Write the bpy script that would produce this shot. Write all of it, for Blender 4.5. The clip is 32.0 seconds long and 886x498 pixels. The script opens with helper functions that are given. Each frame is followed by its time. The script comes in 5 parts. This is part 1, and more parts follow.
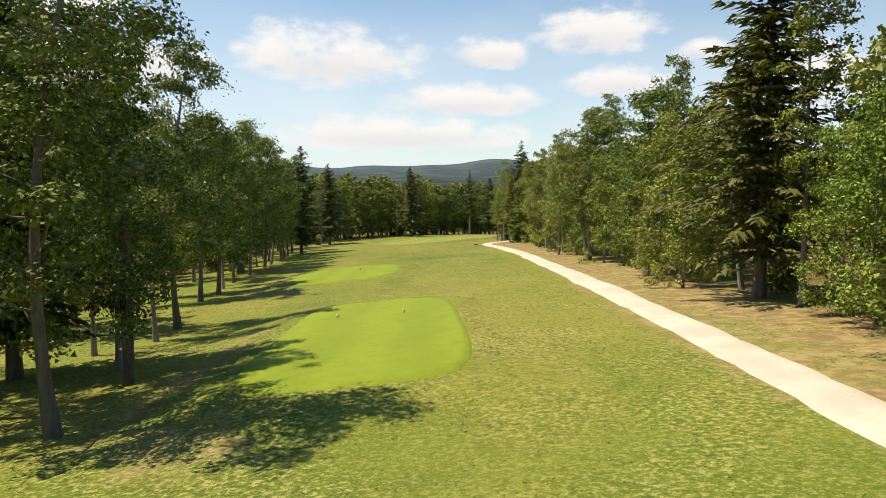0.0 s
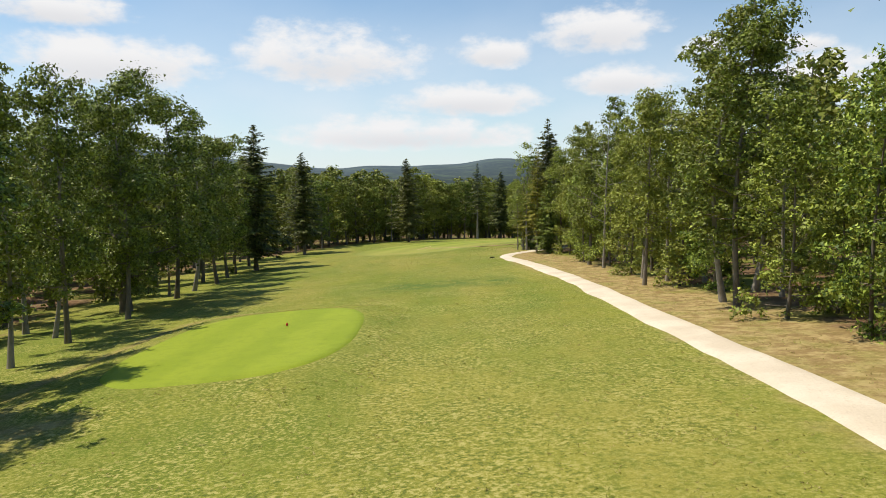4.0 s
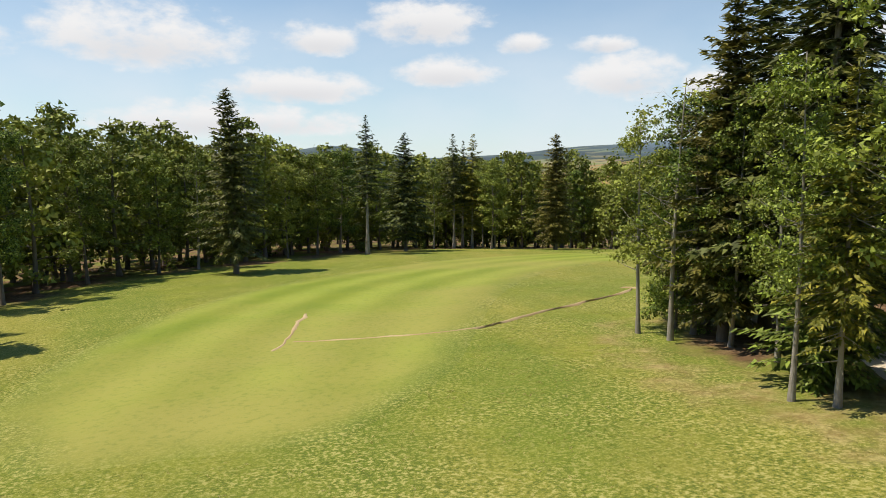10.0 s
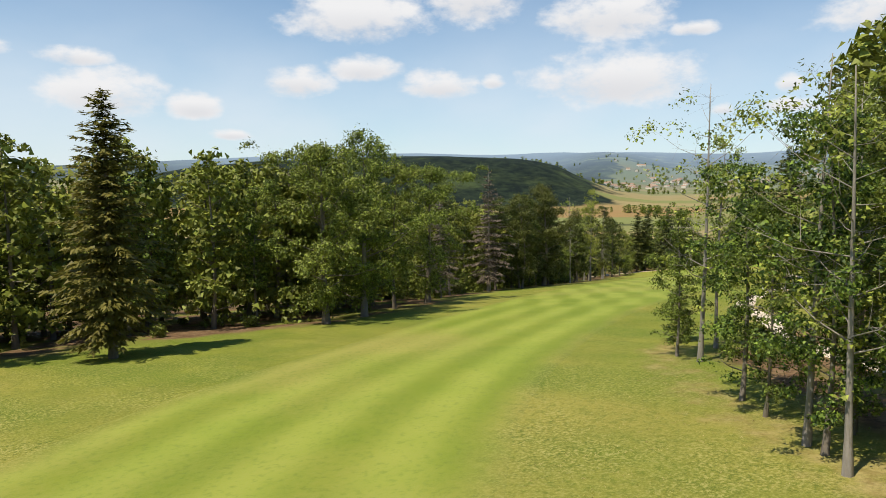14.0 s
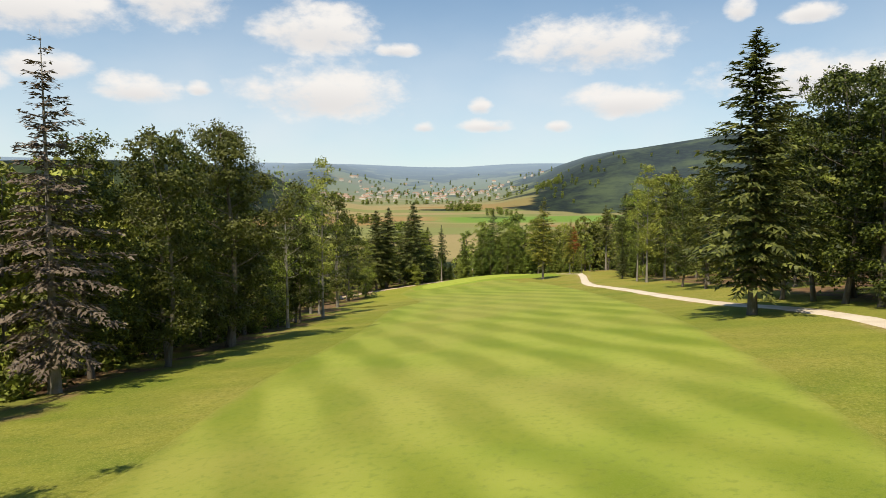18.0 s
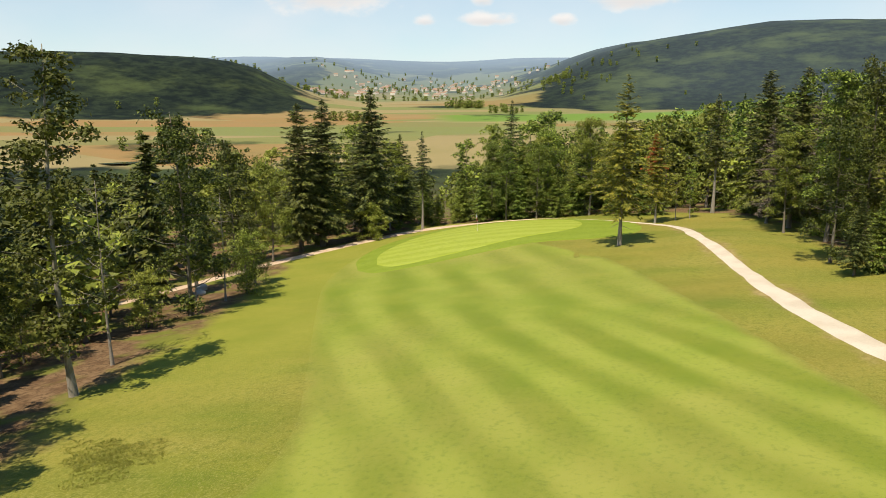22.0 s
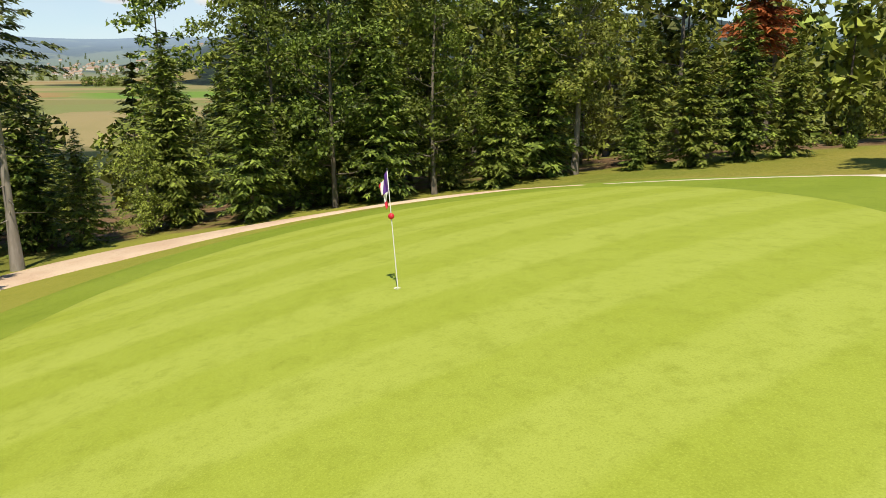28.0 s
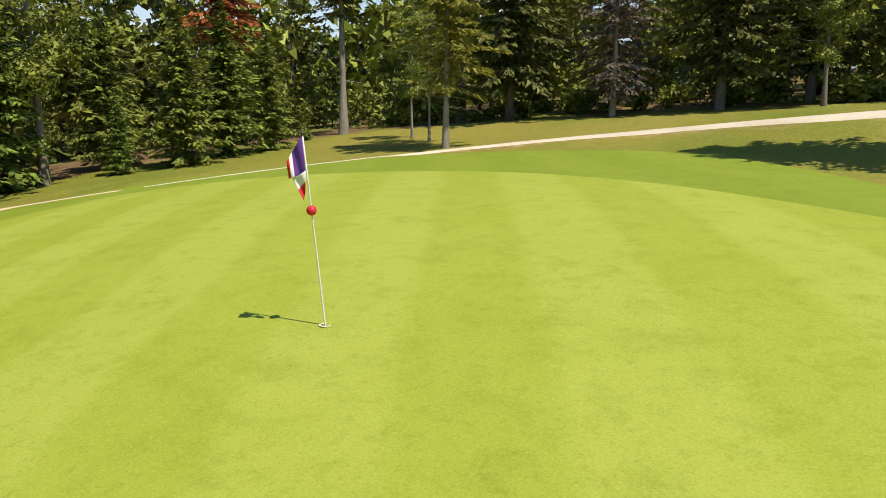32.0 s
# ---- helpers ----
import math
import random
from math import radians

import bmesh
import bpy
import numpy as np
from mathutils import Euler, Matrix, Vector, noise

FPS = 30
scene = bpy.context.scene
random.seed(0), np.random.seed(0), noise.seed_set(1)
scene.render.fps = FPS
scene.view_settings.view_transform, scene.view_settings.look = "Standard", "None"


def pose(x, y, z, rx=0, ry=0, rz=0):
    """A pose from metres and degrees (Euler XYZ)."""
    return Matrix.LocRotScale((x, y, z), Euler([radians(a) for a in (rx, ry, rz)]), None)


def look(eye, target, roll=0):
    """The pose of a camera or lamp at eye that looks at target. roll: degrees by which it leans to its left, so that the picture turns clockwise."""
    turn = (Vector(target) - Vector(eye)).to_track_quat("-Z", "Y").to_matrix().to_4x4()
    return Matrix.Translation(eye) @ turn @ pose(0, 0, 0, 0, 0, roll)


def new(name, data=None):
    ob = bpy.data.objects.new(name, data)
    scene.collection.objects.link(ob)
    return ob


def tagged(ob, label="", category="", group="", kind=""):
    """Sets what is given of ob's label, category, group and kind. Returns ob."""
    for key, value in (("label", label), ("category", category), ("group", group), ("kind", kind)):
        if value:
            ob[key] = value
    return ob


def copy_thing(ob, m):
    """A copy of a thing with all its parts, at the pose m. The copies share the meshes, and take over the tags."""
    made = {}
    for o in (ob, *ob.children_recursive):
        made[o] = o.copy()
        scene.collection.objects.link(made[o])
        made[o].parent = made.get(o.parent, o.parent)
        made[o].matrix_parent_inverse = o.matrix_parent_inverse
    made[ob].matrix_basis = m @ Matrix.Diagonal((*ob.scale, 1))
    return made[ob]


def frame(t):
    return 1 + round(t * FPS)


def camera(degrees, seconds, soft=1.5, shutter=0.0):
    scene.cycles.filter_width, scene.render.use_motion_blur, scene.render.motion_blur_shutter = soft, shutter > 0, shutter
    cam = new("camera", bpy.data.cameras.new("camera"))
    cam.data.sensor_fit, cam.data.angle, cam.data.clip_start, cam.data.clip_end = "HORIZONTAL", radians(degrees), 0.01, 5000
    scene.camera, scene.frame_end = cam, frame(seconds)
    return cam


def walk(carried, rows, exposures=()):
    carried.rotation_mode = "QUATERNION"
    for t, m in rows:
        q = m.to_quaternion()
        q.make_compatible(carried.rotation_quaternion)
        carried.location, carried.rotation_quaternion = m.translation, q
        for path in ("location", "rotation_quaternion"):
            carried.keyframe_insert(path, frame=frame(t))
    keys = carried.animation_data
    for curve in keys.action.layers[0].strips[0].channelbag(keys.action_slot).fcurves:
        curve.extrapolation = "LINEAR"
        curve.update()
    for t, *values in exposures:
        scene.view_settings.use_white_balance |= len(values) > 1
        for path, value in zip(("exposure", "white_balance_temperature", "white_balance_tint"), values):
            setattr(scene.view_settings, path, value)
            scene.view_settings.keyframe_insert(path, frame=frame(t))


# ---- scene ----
cam = camera(63.89, 32.0, soft=0.5)
# seconds, place, turn
PATH = [
    (0.0, -0.000, 0.000, 8.000, 84.493, 0.118, 0.000),
    (0.5, 0.058, 3.511, 7.828, 84.579, 0.131, 0.043),
    (1.0, 0.144, 7.010, 7.786, 84.590, 0.081, 0.059),
    (1.5, 0.171, 10.615, 7.716, 84.618, 0.045, 0.088),
    (2.0, 0.206, 14.318, 7.615, 84.615, 0.013, 0.142),
    (2.5, 0.194, 18.177, 7.447, 84.599, 0.016, 0.179),
    (3.0, 0.125, 22.307, 7.253, 84.583, -0.016, 0.191),
    (3.5, 0.082, 26.979, 6.945, 84.575, -0.278, 0.244),
    (5.5, -0.598, 46.346, 5.989, 84.107, 0.076, 0.229),
    (6.0, -1.073, 52.107, 5.693, 84.032, 0.106, 0.212),
    (6.5, -1.571, 58.306, 5.364, 83.853, 0.117, 0.170),
    (7.0, -2.281, 65.568, 4.959, 83.605, 0.250, 0.082),
    (7.5, -2.932, 73.549, 4.600, 83.407, 0.238, 0.002),
    (8.0, -3.409, 81.896, 4.166, 83.261, 0.072, -0.353),
    (8.5, -3.918, 90.345, 3.868, 83.205, 0.094, -1.412),
    (9.0, -4.272, 98.869, 3.692, 83.327, 0.089, -4.803),
    (9.5, -4.453, 107.424, 3.688, 83.440, -0.075, -8.992),
    (10.0, -4.382, 115.101, 3.576, 83.618, -0.003, -13.332),
    (10.5, -4.192, 122.493, 3.512, 83.804, -0.172, -18.338),
    (11.0, -3.496, 129.568, 3.397, 84.046, -0.281, -23.511),
    (11.5, -2.222, 136.627, 3.227, 84.259, -0.243, -28.465),
    (12.0, -0.157, 143.961, 3.100, 84.395, -0.237, -33.025),
    (12.5, 2.492, 151.134, 2.937, 84.553, -0.189, -37.038),
    (13.0, 5.707, 158.171, 2.712, 84.774, -0.247, -41.953),
    (13.5, 9.497, 165.017, 2.570, 85.058, -0.059, -47.428),
    (14.0, 13.990, 171.592, 2.300, 85.361, -0.060, -52.674),
    (14.5, 19.335, 178.021, 1.624, 85.722, 0.096, -58.050),
    (15.0, 25.257, 183.551, 0.583, 86.015, 0.283, -63.560),
    (15.5, 31.932, 188.119, -0.546, 86.217, 0.191, -69.219),
    (17.5, 65.670, 200.467, -2.890, 86.414, 0.083, -75.390),
    (18.0, 74.355, 202.705, -2.943, 86.334, 0.041, -75.416),
    (18.5, 83.365, 204.422, -3.040, 86.154, 0.153, -75.380),
    (19.0, 92.643, 206.362, -2.953, 85.308, -0.017, -75.406),
    (19.5, 102.499, 208.401, -2.846, 84.028, 0.010, -75.406),
    (20.0, 112.360, 210.491, -2.927, 82.747, 0.055, -75.385),
    (20.5, 122.196, 212.821, -3.058, 81.449, -0.024, -75.410),
    (21.0, 132.082, 215.174, -3.228, 80.133, -0.026, -75.379),
    (21.5, 141.970, 217.603, -3.453, 78.865, 0.045, -75.366),
    (22.0, 152.408, 220.007, -4.185, 78.205, 0.070, -75.337),
    (22.5, 162.144, 222.463, -5.415, 78.172, 0.069, -75.420),
    (23.0, 171.742, 224.775, -6.914, 78.134, 0.112, -76.442),
    (23.5, 181.213, 227.126, -8.717, 78.176, 0.148, -78.612),
    (24.0, 190.407, 229.496, -10.455, 78.233, 0.033, -80.053),
    (24.5, 199.598, 231.706, -12.075, 78.312, -0.034, -80.672),
    (26.5, 221.901, 237.910, -15.784, 76.667, 0.049, -89.168),
    (27.0, 224.532, 238.648, -16.069, 76.684, -0.000, -92.182),
    (27.5, 226.652, 239.403, -16.499, 76.834, -0.067, -96.763),
    (28.0, 228.415, 240.289, -16.992, 77.035, -0.138, -101.892),
    (28.5, 229.467, 241.212, -17.225, 77.176, -0.090, -106.880),
    (29.0, 230.681, 242.051, -17.420, 77.374, -0.271, -113.040),
    (29.5, 231.765, 242.778, -17.619, 77.667, -0.146, -119.856),
    (30.0, 232.680, 243.466, -17.765, 77.860, -0.093, -126.840),
    (30.5, 233.536, 243.998, -17.910, 78.030, -0.054, -133.650),
    (31.0, 234.350, 244.472, -18.020, 78.160, 0.150, -140.770),
    (31.5, 235.267, 244.785, -18.075, 78.240, 0.177, -147.600),
    (32.0, 236.278, 244.971, -18.105, 78.310, 0.437, -154.180),
]
EXPOSURES = [(0.0, 0.4, 6750, 10), (2.0, 0.3, 6600, 10), (5.0, 0.3, 6450, 10), (9.0, 0.28, 6500, 10), (14.0, 0.27, 6450, 10), (18.0, 0.3, 6800, 10), (22.0, 0.34, 6800, 10), (24.5, 0.38, 6750, 10), (27.0, 0.32, 6550, 10),
             (32.0, 0.3, 6500, 10)]
walk(cam, [(t, pose(x, y, z, rx, -ry, rz)) for t, x, y, z, rx, ry, rz in PATH], EXPOSURES)

# ---------------------------------------------------------------- light
SUN_DIR = Vector((-0.455, 0.10, 0.885)).normalized()      # towards the sun
world = bpy.data.worlds.new("sky")
scene.world = world
world.use_nodes = True
wt = world.node_tree
wt.nodes.clear()


def wmath(op, a, b=None, c=None):
    n = wt.nodes.new("ShaderNodeMath")
    n.operation = op
    for i, v in enumerate((a, b, c)):
        if v is None:
            continue
        if isinstance(v, (int, float)):
            n.inputs[i].default_value = v
        else:
            wt.links.new(v, n.inputs[i])
    return n.outputs[0]


sky = wt.nodes.new("ShaderNodeTexSky")
sky.sky_type = "NISHITA"
sky.sun_disc = False
sky.sun_elevation = math.asin(SUN_DIR.z)
sky.sun_rotation = math.atan2(SUN_DIR.x, SUN_DIR.y)
sky.altitude = 300
sky.air_density = 1.0
sky.dust_density = 0.25
sky.ozone_density = 2.2
tc = wt.nodes.new("ShaderNodeTexCoord")
sep = wt.nodes.new("ShaderNodeSeparateXYZ")
wt.links.new(tc.outputs["Generated"], sep.inputs[0])
az = wmath("ARCTAN2", sep.outputs[0], sep.outputs[1])
el = wmath("ARCSINE", sep.outputs[2])
# cumulus: each one an ellipse in bearing and elevation, frayed by noise
wn = wt.nodes.new("ShaderNodeTexNoise")
wn.inputs["Scale"].default_value = 15.0
wn.inputs["Detail"].default_value = 9.0
wn.inputs["Roughness"].default_value = 0.6
wmap = wt.nodes.new("ShaderNodeMapping")
wmap.inputs["Scale"].default_value = (1, 1, 1.9)
wt.links.new(tc.outputs["Generated"], wmap.inputs[0])
wt.links.new(wmap.outputs[0], wn.inputs["Vector"])
wn3 = wt.nodes.new("ShaderNodeTexNoise")
wn3.inputs["Scale"].default_value = 44.0
wn3.inputs["Detail"].default_value = 6.0
wt.links.new(wmap.outputs[0], wn3.inputs["Vector"])
fray = wmath("ADD", wmath("MULTIPLY", wmath("SUBTRACT", wn.outputs[0], 0.5), 3.7), wmath("MULTIPLY", wmath("SUBTRACT", wn3.outputs[0], 0.5), 1.2))
wn2 = wt.nodes.new("ShaderNodeTexNoise")
wn2.inputs["Scale"].default_value = 4.0
wn2.inputs["Detail"].default_value = 6.0
wt.links.new(wmap.outputs[0], wn2.inputs["Vector"])
cover = None
shade = None
# bearing (clockwise from +y), elevation, half width, half height; degrees
CLOUDS = [
    (-25.2, 8.4, 6.8, 2.4), (-28.1, 11.7, 4.8, 1.4), (-9.1, 9.3, 6.6, 2.5), (3.8, 9.8, 3.4, 1.4),
    (11.8, 11.2, 4.7, 2.1), (13.4, 7.5, 3.6, 1.4), (19.5, 9.6, 2.0, 0.9), (1.9, 6.2, 5.8, 1.5),
    (-3.3, 3.6, 8.9, 1.5), (46.1, 13.2, 5.3, 2.3), (46.4, 9.5, 2.6, 1.2), (41.3, 8.3, 2.5, 1.3),
    (25.8, 9.4, 2.2, 0.8), (27.5, 6.9, 3.6, 1.9), (33.7, 6.3, 2.0, 1.1), (36.3, 4.3, 1.5, 0.5),
    (52.4, 8.2, 2.9, 1.2), (56.7, 8.5, 0.9, 0.6), (55.2, 15.0, 3.8, 2.7), (65.4, 13.2, 4.8, 2.2),
    (65.9, 8.5, 5.9, 2.4), (78.4, 7.6, 0.9, 0.7), (87.1, 12.1, 6.4, 2.5), (74.0, 6.0, 0.9, 0.5),
    (78.7, 6.1, 2.2, 0.6), (84.5, 6.0, 1.0, 0.6), (97.7, 13.9, 1.0, 1.0), (102.4, 13.2, 1.7, 0.8),
    (103.7, 8.7, 8.0, 1.9), (89.4, 7.7, 4.2, 1.4), (71.8, 11.9, 1.6, 0.6),
    (125, 12, 8, 3), (150, 16, 9, 4), (-160, 14, 10, 3.5), (-125, 18, 9, 4), (-90, 13, 11, 4), (-55, 15, 9, 3.5),
]
for ca, ce, cw, ch in CLOUDS:
    dx = wmath("DIVIDE", wmath("SUBTRACT", az, radians(ca)), radians(cw))
    dz = wmath("DIVIDE", wmath("SUBTRACT", el, radians(ce)), radians(ch))
    dn = wmath("MULTIPLY", wmath("MINIMUM", dz, 0.0), 0.9)      # flat base
    d = wmath("ADD", wmath("MULTIPLY", dx, dx), wmath("ADD", wmath("MULTIPLY", dz, dz), wmath("MULTIPLY", dn, dn)))
    m = wmath("SUBTRACT", 1.0, d)
    sh = wmath("MULTIPLY", wmath("MAXIMUM", wmath("ADD", m, 0.3), 0.0), wmath("SUBTRACT", 0.35, dz))
    cover = m if cover is None else wmath("MAXIMUM", cover, m)
    shade = sh if shade is None else wmath("MAXIMUM", shade, sh)
mask = wt.nodes.new("ShaderNodeMapRange")
mask.interpolation_type = "SMOOTHSTEP"
mask.inputs[1].default_value = -0.5
mask.inputs[2].default_value = 0.95
wt.links.new(wmath("ADD", cover, fray), mask.inputs[0])
# thin veil of haze and far cloud near the horizon
veil = wt.nodes.new("ShaderNodeMapRange")
veil.interpolation_type = "SMOOTHSTEP"
veil.inputs[1].default_value = radians(21)
veil.inputs[2].default_value = radians(1)
veil.inputs[3].default_value = 0.0
veil.inputs[4].default_value = 0.75
wt.links.new(el, veil.inputs[0])
veil_n = wmath("MULTIPLY", veil.outputs[0], wmath("MULTIPLY_ADD", wn2.outputs[0], 1.3, 0.2))
sky_mul = wt.nodes.new("ShaderNodeMix")
sky_mul.data_type = "RGBA"
sky_mul.inputs["B"].default_value = (7.5, 8.05, 8.6, 1)
sky_tint = wt.nodes.new("ShaderNodeMix")
sky_tint.data_type = "RGBA"
sky_tint.blend_type = "MULTIPLY"
sky_tint.inputs["Factor"].default_value = 1.0
sky_tint.inputs["B"].default_value = (1.02, 1.2, 1.22, 1)
wt.links.new(sky.outputs[0], sky_tint.inputs["A"])
wt.links.new(sky_tint.outputs["Result"], sky_mul.inputs["A"])
wt.links.new(wmath("MINIMUM", veil_n, 0.9), sky_mul.inputs["Factor"])
cl_col = wt.nodes.new("ShaderNodeMix")
cl_col.data_type = "RGBA"
cl_col.inputs["A"].default_value = (8.5, 8.45, 8.45, 1)
cl_col.inputs["B"].default_value = (6.7, 6.75, 7.0, 1)
wt.links.new(wmath("MULTIPLY", wmath("MINIMUM", shade, 1.0), 0.9), cl_col.inputs["Factor"])
sky_mix = wt.nodes.new("ShaderNodeMix")
sky_mix.data_type = "RGBA"
wt.links.new(mask.outputs[0], sky_mix.inputs["Factor"])
wt.links.new(sky_mul.outputs["Result"], sky_mix.inputs["A"])
wt.links.new(cl_col.outputs["Result"], sky_mix.inputs["B"])
bg = wt.nodes.new("ShaderNodeBackground")
bg.inputs["Strength"].default_value = 0.086
wt.links.new(sky_mix.outputs["Result"], bg.inputs["Color"])
wout = wt.nodes.new("ShaderNodeOutputWorld")
wt.links.new(bg.outputs[0], wout.inputs["Surface"])

sun_data = bpy.data.lights.new("sun", "SUN")
sun_data.energy = 4.5
sun_data.angle = radians(0.53)
sun_data.color = (1.0, 0.89, 0.72)
sun = new("sun", sun_data)
sun.matrix_world = look(SUN_DIR * 200, (0, 0, 0))


# ---------------------------------------------------------------- materials
class Nodes:
    """A small writer of shader nodes."""

    def __init__(self, name):
        self.mat = bpy.data.materials.new(name)
        self.mat.use_nodes = True
        self.t = self.mat.node_tree
        self.t.nodes.clear()
        self.out = self.t.nodes.new("ShaderNodeOutputMaterial")
        self.geo = self.t.nodes.new("ShaderNodeNewGeometry")
        self.pos = self.geo.outputs["Position"]

    def put(self, v, sock):
        if isinstance(v, bpy.types.NodeSocket):
            self.t.links.new(v, sock)
        elif isinstance(v, tuple) and len(v) == 3 and sock.type == "RGBA":
            sock.default_value = (*v, 1)
        else:
            sock.default_value = v

    def math(self, op, *args):
        n = self.t.nodes.new("ShaderNodeMath")
        n.operation = op
        for i, v in enumerate(args):
            self.put(v, n.inputs[i])
        return n.outputs[0]

    def noise(self, scale, detail=4.0, rough=0.55, vec=None, stretch=None):
        n = self.t.nodes.new("ShaderNodeTexNoise")
        n.inputs["Scale"].default_value = scale
        n.inputs["Detail"].default_value = detail
        n.inputs["Roughness"].default_value = rough
        v = vec or self.pos
        if stretch:
            mp = self.t.nodes.new("ShaderNodeMapping")
            mp.inputs["Scale"].default_value = stretch
            self.t.links.new(v, mp.inputs[0])
            v = mp.outputs[0]
        self.t.links.new(v, n.inputs["Vector"])
        return n.outputs[0]

    def voronoi(self, scale, feature="F1", out=0, vec=None):
        n = self.t.nodes.new("ShaderNodeTexVoronoi")
        n.feature = feature
        n.inputs["Scale"].default_value = scale
        self.t.links.new(vec or self.pos, n.inputs["Vector"])
        return n.outputs[out]

    def ramp(self, v, lo, hi, a=0.0, b=1.0):
        n = self.t.nodes.new("ShaderNodeMapRange")
        n.interpolation_type = "SMOOTHSTEP"
        for i, q in enumerate((v, lo, hi, a, b)):
            self.put(q, n.inputs[i])
        return n.outputs[0]

    def mix(self, f, a, b, blend="MIX"):
        n = self.t.nodes.new("ShaderNodeMix")
        n.data_type = "RGBA"
        n.blend_type = blend
        self.put(f, n.inputs["Factor"])
        self.put(a, n.inputs["A"])
        self.put(b, n.inputs["B"])
        return n.outputs["Result"]

    def attr(self, name):
        n = self.t.nodes.new("ShaderNodeAttribute")
        n.attribute_name = name
        return n.outputs["Fac"]

    def random(self):
        return self.t.nodes.new("ShaderNodeObjectInfo").outputs["Random"]

    def island(self):
        return self.geo.outputs["Random Per Island"]

    def bump(self, h, strength=0.5, dist=0.05):
        n = self.t.nodes.new("ShaderNodeBump")
        n.inputs["Strength"].default_value = strength
        n.inputs["Distance"].default_value = dist
        self.t.links.new(h, n.inputs["Height"])
        return n.outputs[0]

    def surface(self, colour, rough=0.8, bump=None, metal=0.0, spec=0.3, translucent=0.0):
        b = self.t.nodes.new("ShaderNodeBsdfPrincipled")
        self.put(colour, b.inputs["Base Color"])
        self.put(rough, b.inputs["Roughness"])
        b.inputs["Metallic"].default_value = metal
        b.inputs["Specular IOR Level"].default_value = spec
        if bump is not None:
            self.t.links.new(bump, b.inputs["Normal"])
        sh = b.outputs[0]
        if translucent:
            tr = self.t.nodes.new("ShaderNodeBsdfTranslucent")
            self.put(colour, tr.inputs["Color"])
            mx = self.t.nodes.new("ShaderNodeMixShader")
            mx.inputs[0].default_value = translucent
            self.t.links.new(sh, mx.inputs[1])
            self.t.links.new(tr.outputs[0], mx.inputs[2])
            sh = mx.outputs[0]
        self.t.links.new(sh, self.out.inputs["Surface"])
        return self.mat


def rough_colour(m):
    """Unmown rough: greener and drier by turns, tufted. Returns colour and relief."""
    big = m.noise(0.03, 5)
    mid = m.noise(0.3, 5)
    fine = m.noise(2.6, 5, 0.75)
    blade = m.noise(12.0, 4, 0.75)
    swath = m.noise(0.16, 4, 0.6, stretch=(1.0, 0.22, 1.0))
    col = m.mix(m.ramp(mid, 0.32, 0.7), (0.130, 0.170, 0.016), (0.20, 0.225, 0.026))
    col = m.mix(m.ramp(swath, 0.56, 0.40, 0.0, 0.45), col, (0.105, 0.165, 0.020))
    dry = m.ramp(m.math("ADD", m.math("MULTIPLY", big, 0.7), m.math("MULTIPLY", swath, 0.5)), 0.5, 0.76)
    col = m.mix(m.math("MULTIPLY", dry, 0.75), col, (0.30, 0.26, 0.06))
    col = m.mix(m.ramp(fine, 0.52, 0.38, 0.0, 0.55), col, (0.11, 0.145, 0.018))
    clump = m.noise(7.5, 3, 0.7)
    where = m.t.nodes.new("ShaderNodeSeparateXYZ")
    m.t.links.new(m.pos, where.inputs[0])
    thick = m.math("MULTIPLY", m.ramp(m.noise(0.22, 4), 0.40, 0.60, 0.35, 1.0), m.ramp(where.outputs[0], 18.0, 55.0, 1.0, 0.3))
    col = m.mix(m.math("MULTIPLY", m.ramp(clump, 0.51, 0.62, 0.0, 0.85), thick), col, (0.41, 0.375, 0.13))
    col = m.mix(m.math("MULTIPLY", m.ramp(clump, 0.49, 0.38, 0.0, 0.8), thick), col, (0.075, 0.105, 0.018))
    col = m.mix(m.ramp(blade, 0.5, 0.66, 0.0, 0.55), col, (0.36, 0.34, 0.10))
    p = m.t.nodes.new("ShaderNodeSeparateXYZ")
    m.t.links.new(m.pos, p.inputs[0])
    parched = m.math("MULTIPLY", m.math("MULTIPLY", m.ramp(p.outputs[0], 120.0, 190.0), m.ramp(p.outputs[1], 240.0, 228.0, 0.25, 1.0)), m.ramp(m.noise(0.11, 5), 0.38, 0.62, 0.05, 0.36))
    col = m.mix(parched, col, (0.26, 0.21, 0.04))
    semi = m.math("MULTIPLY", m.ramp(p.outputs[0], 172.0, 196.0), m.ramp(p.outputs[1], 234.0, 241.0, 0.0, 0.62))
    col = m.mix(semi, col, m.mix(mid, (0.22, 0.25, 0.03), (0.30, 0.30, 0.05)))
    # a darker green band across the rough between the tees and the fairway
    band = m.math("MULTIPLY", m.ramp(p.outputs[1], 80.0, 84.5), m.ramp(p.outputs[1], 91.0, 86.0))
    band = m.math("MULTIPLY", band, m.math("MULTIPLY", m.ramp(p.outputs[0], -7.0, -3.0), m.ramp(p.outputs[0], 6.5, 3.5)))
    col = m.mix(m.math("MULTIPLY", band, m.ramp(m.noise(0.5, 5), 0.36, 0.6, 0.1, 0.75)), col, (0.075, 0.135, 0.028))
    h = m.math("ADD", m.math("MULTIPLY", fine, 0.7), m.math("MULTIPLY", blade, 0.3))
    return col, h, fine


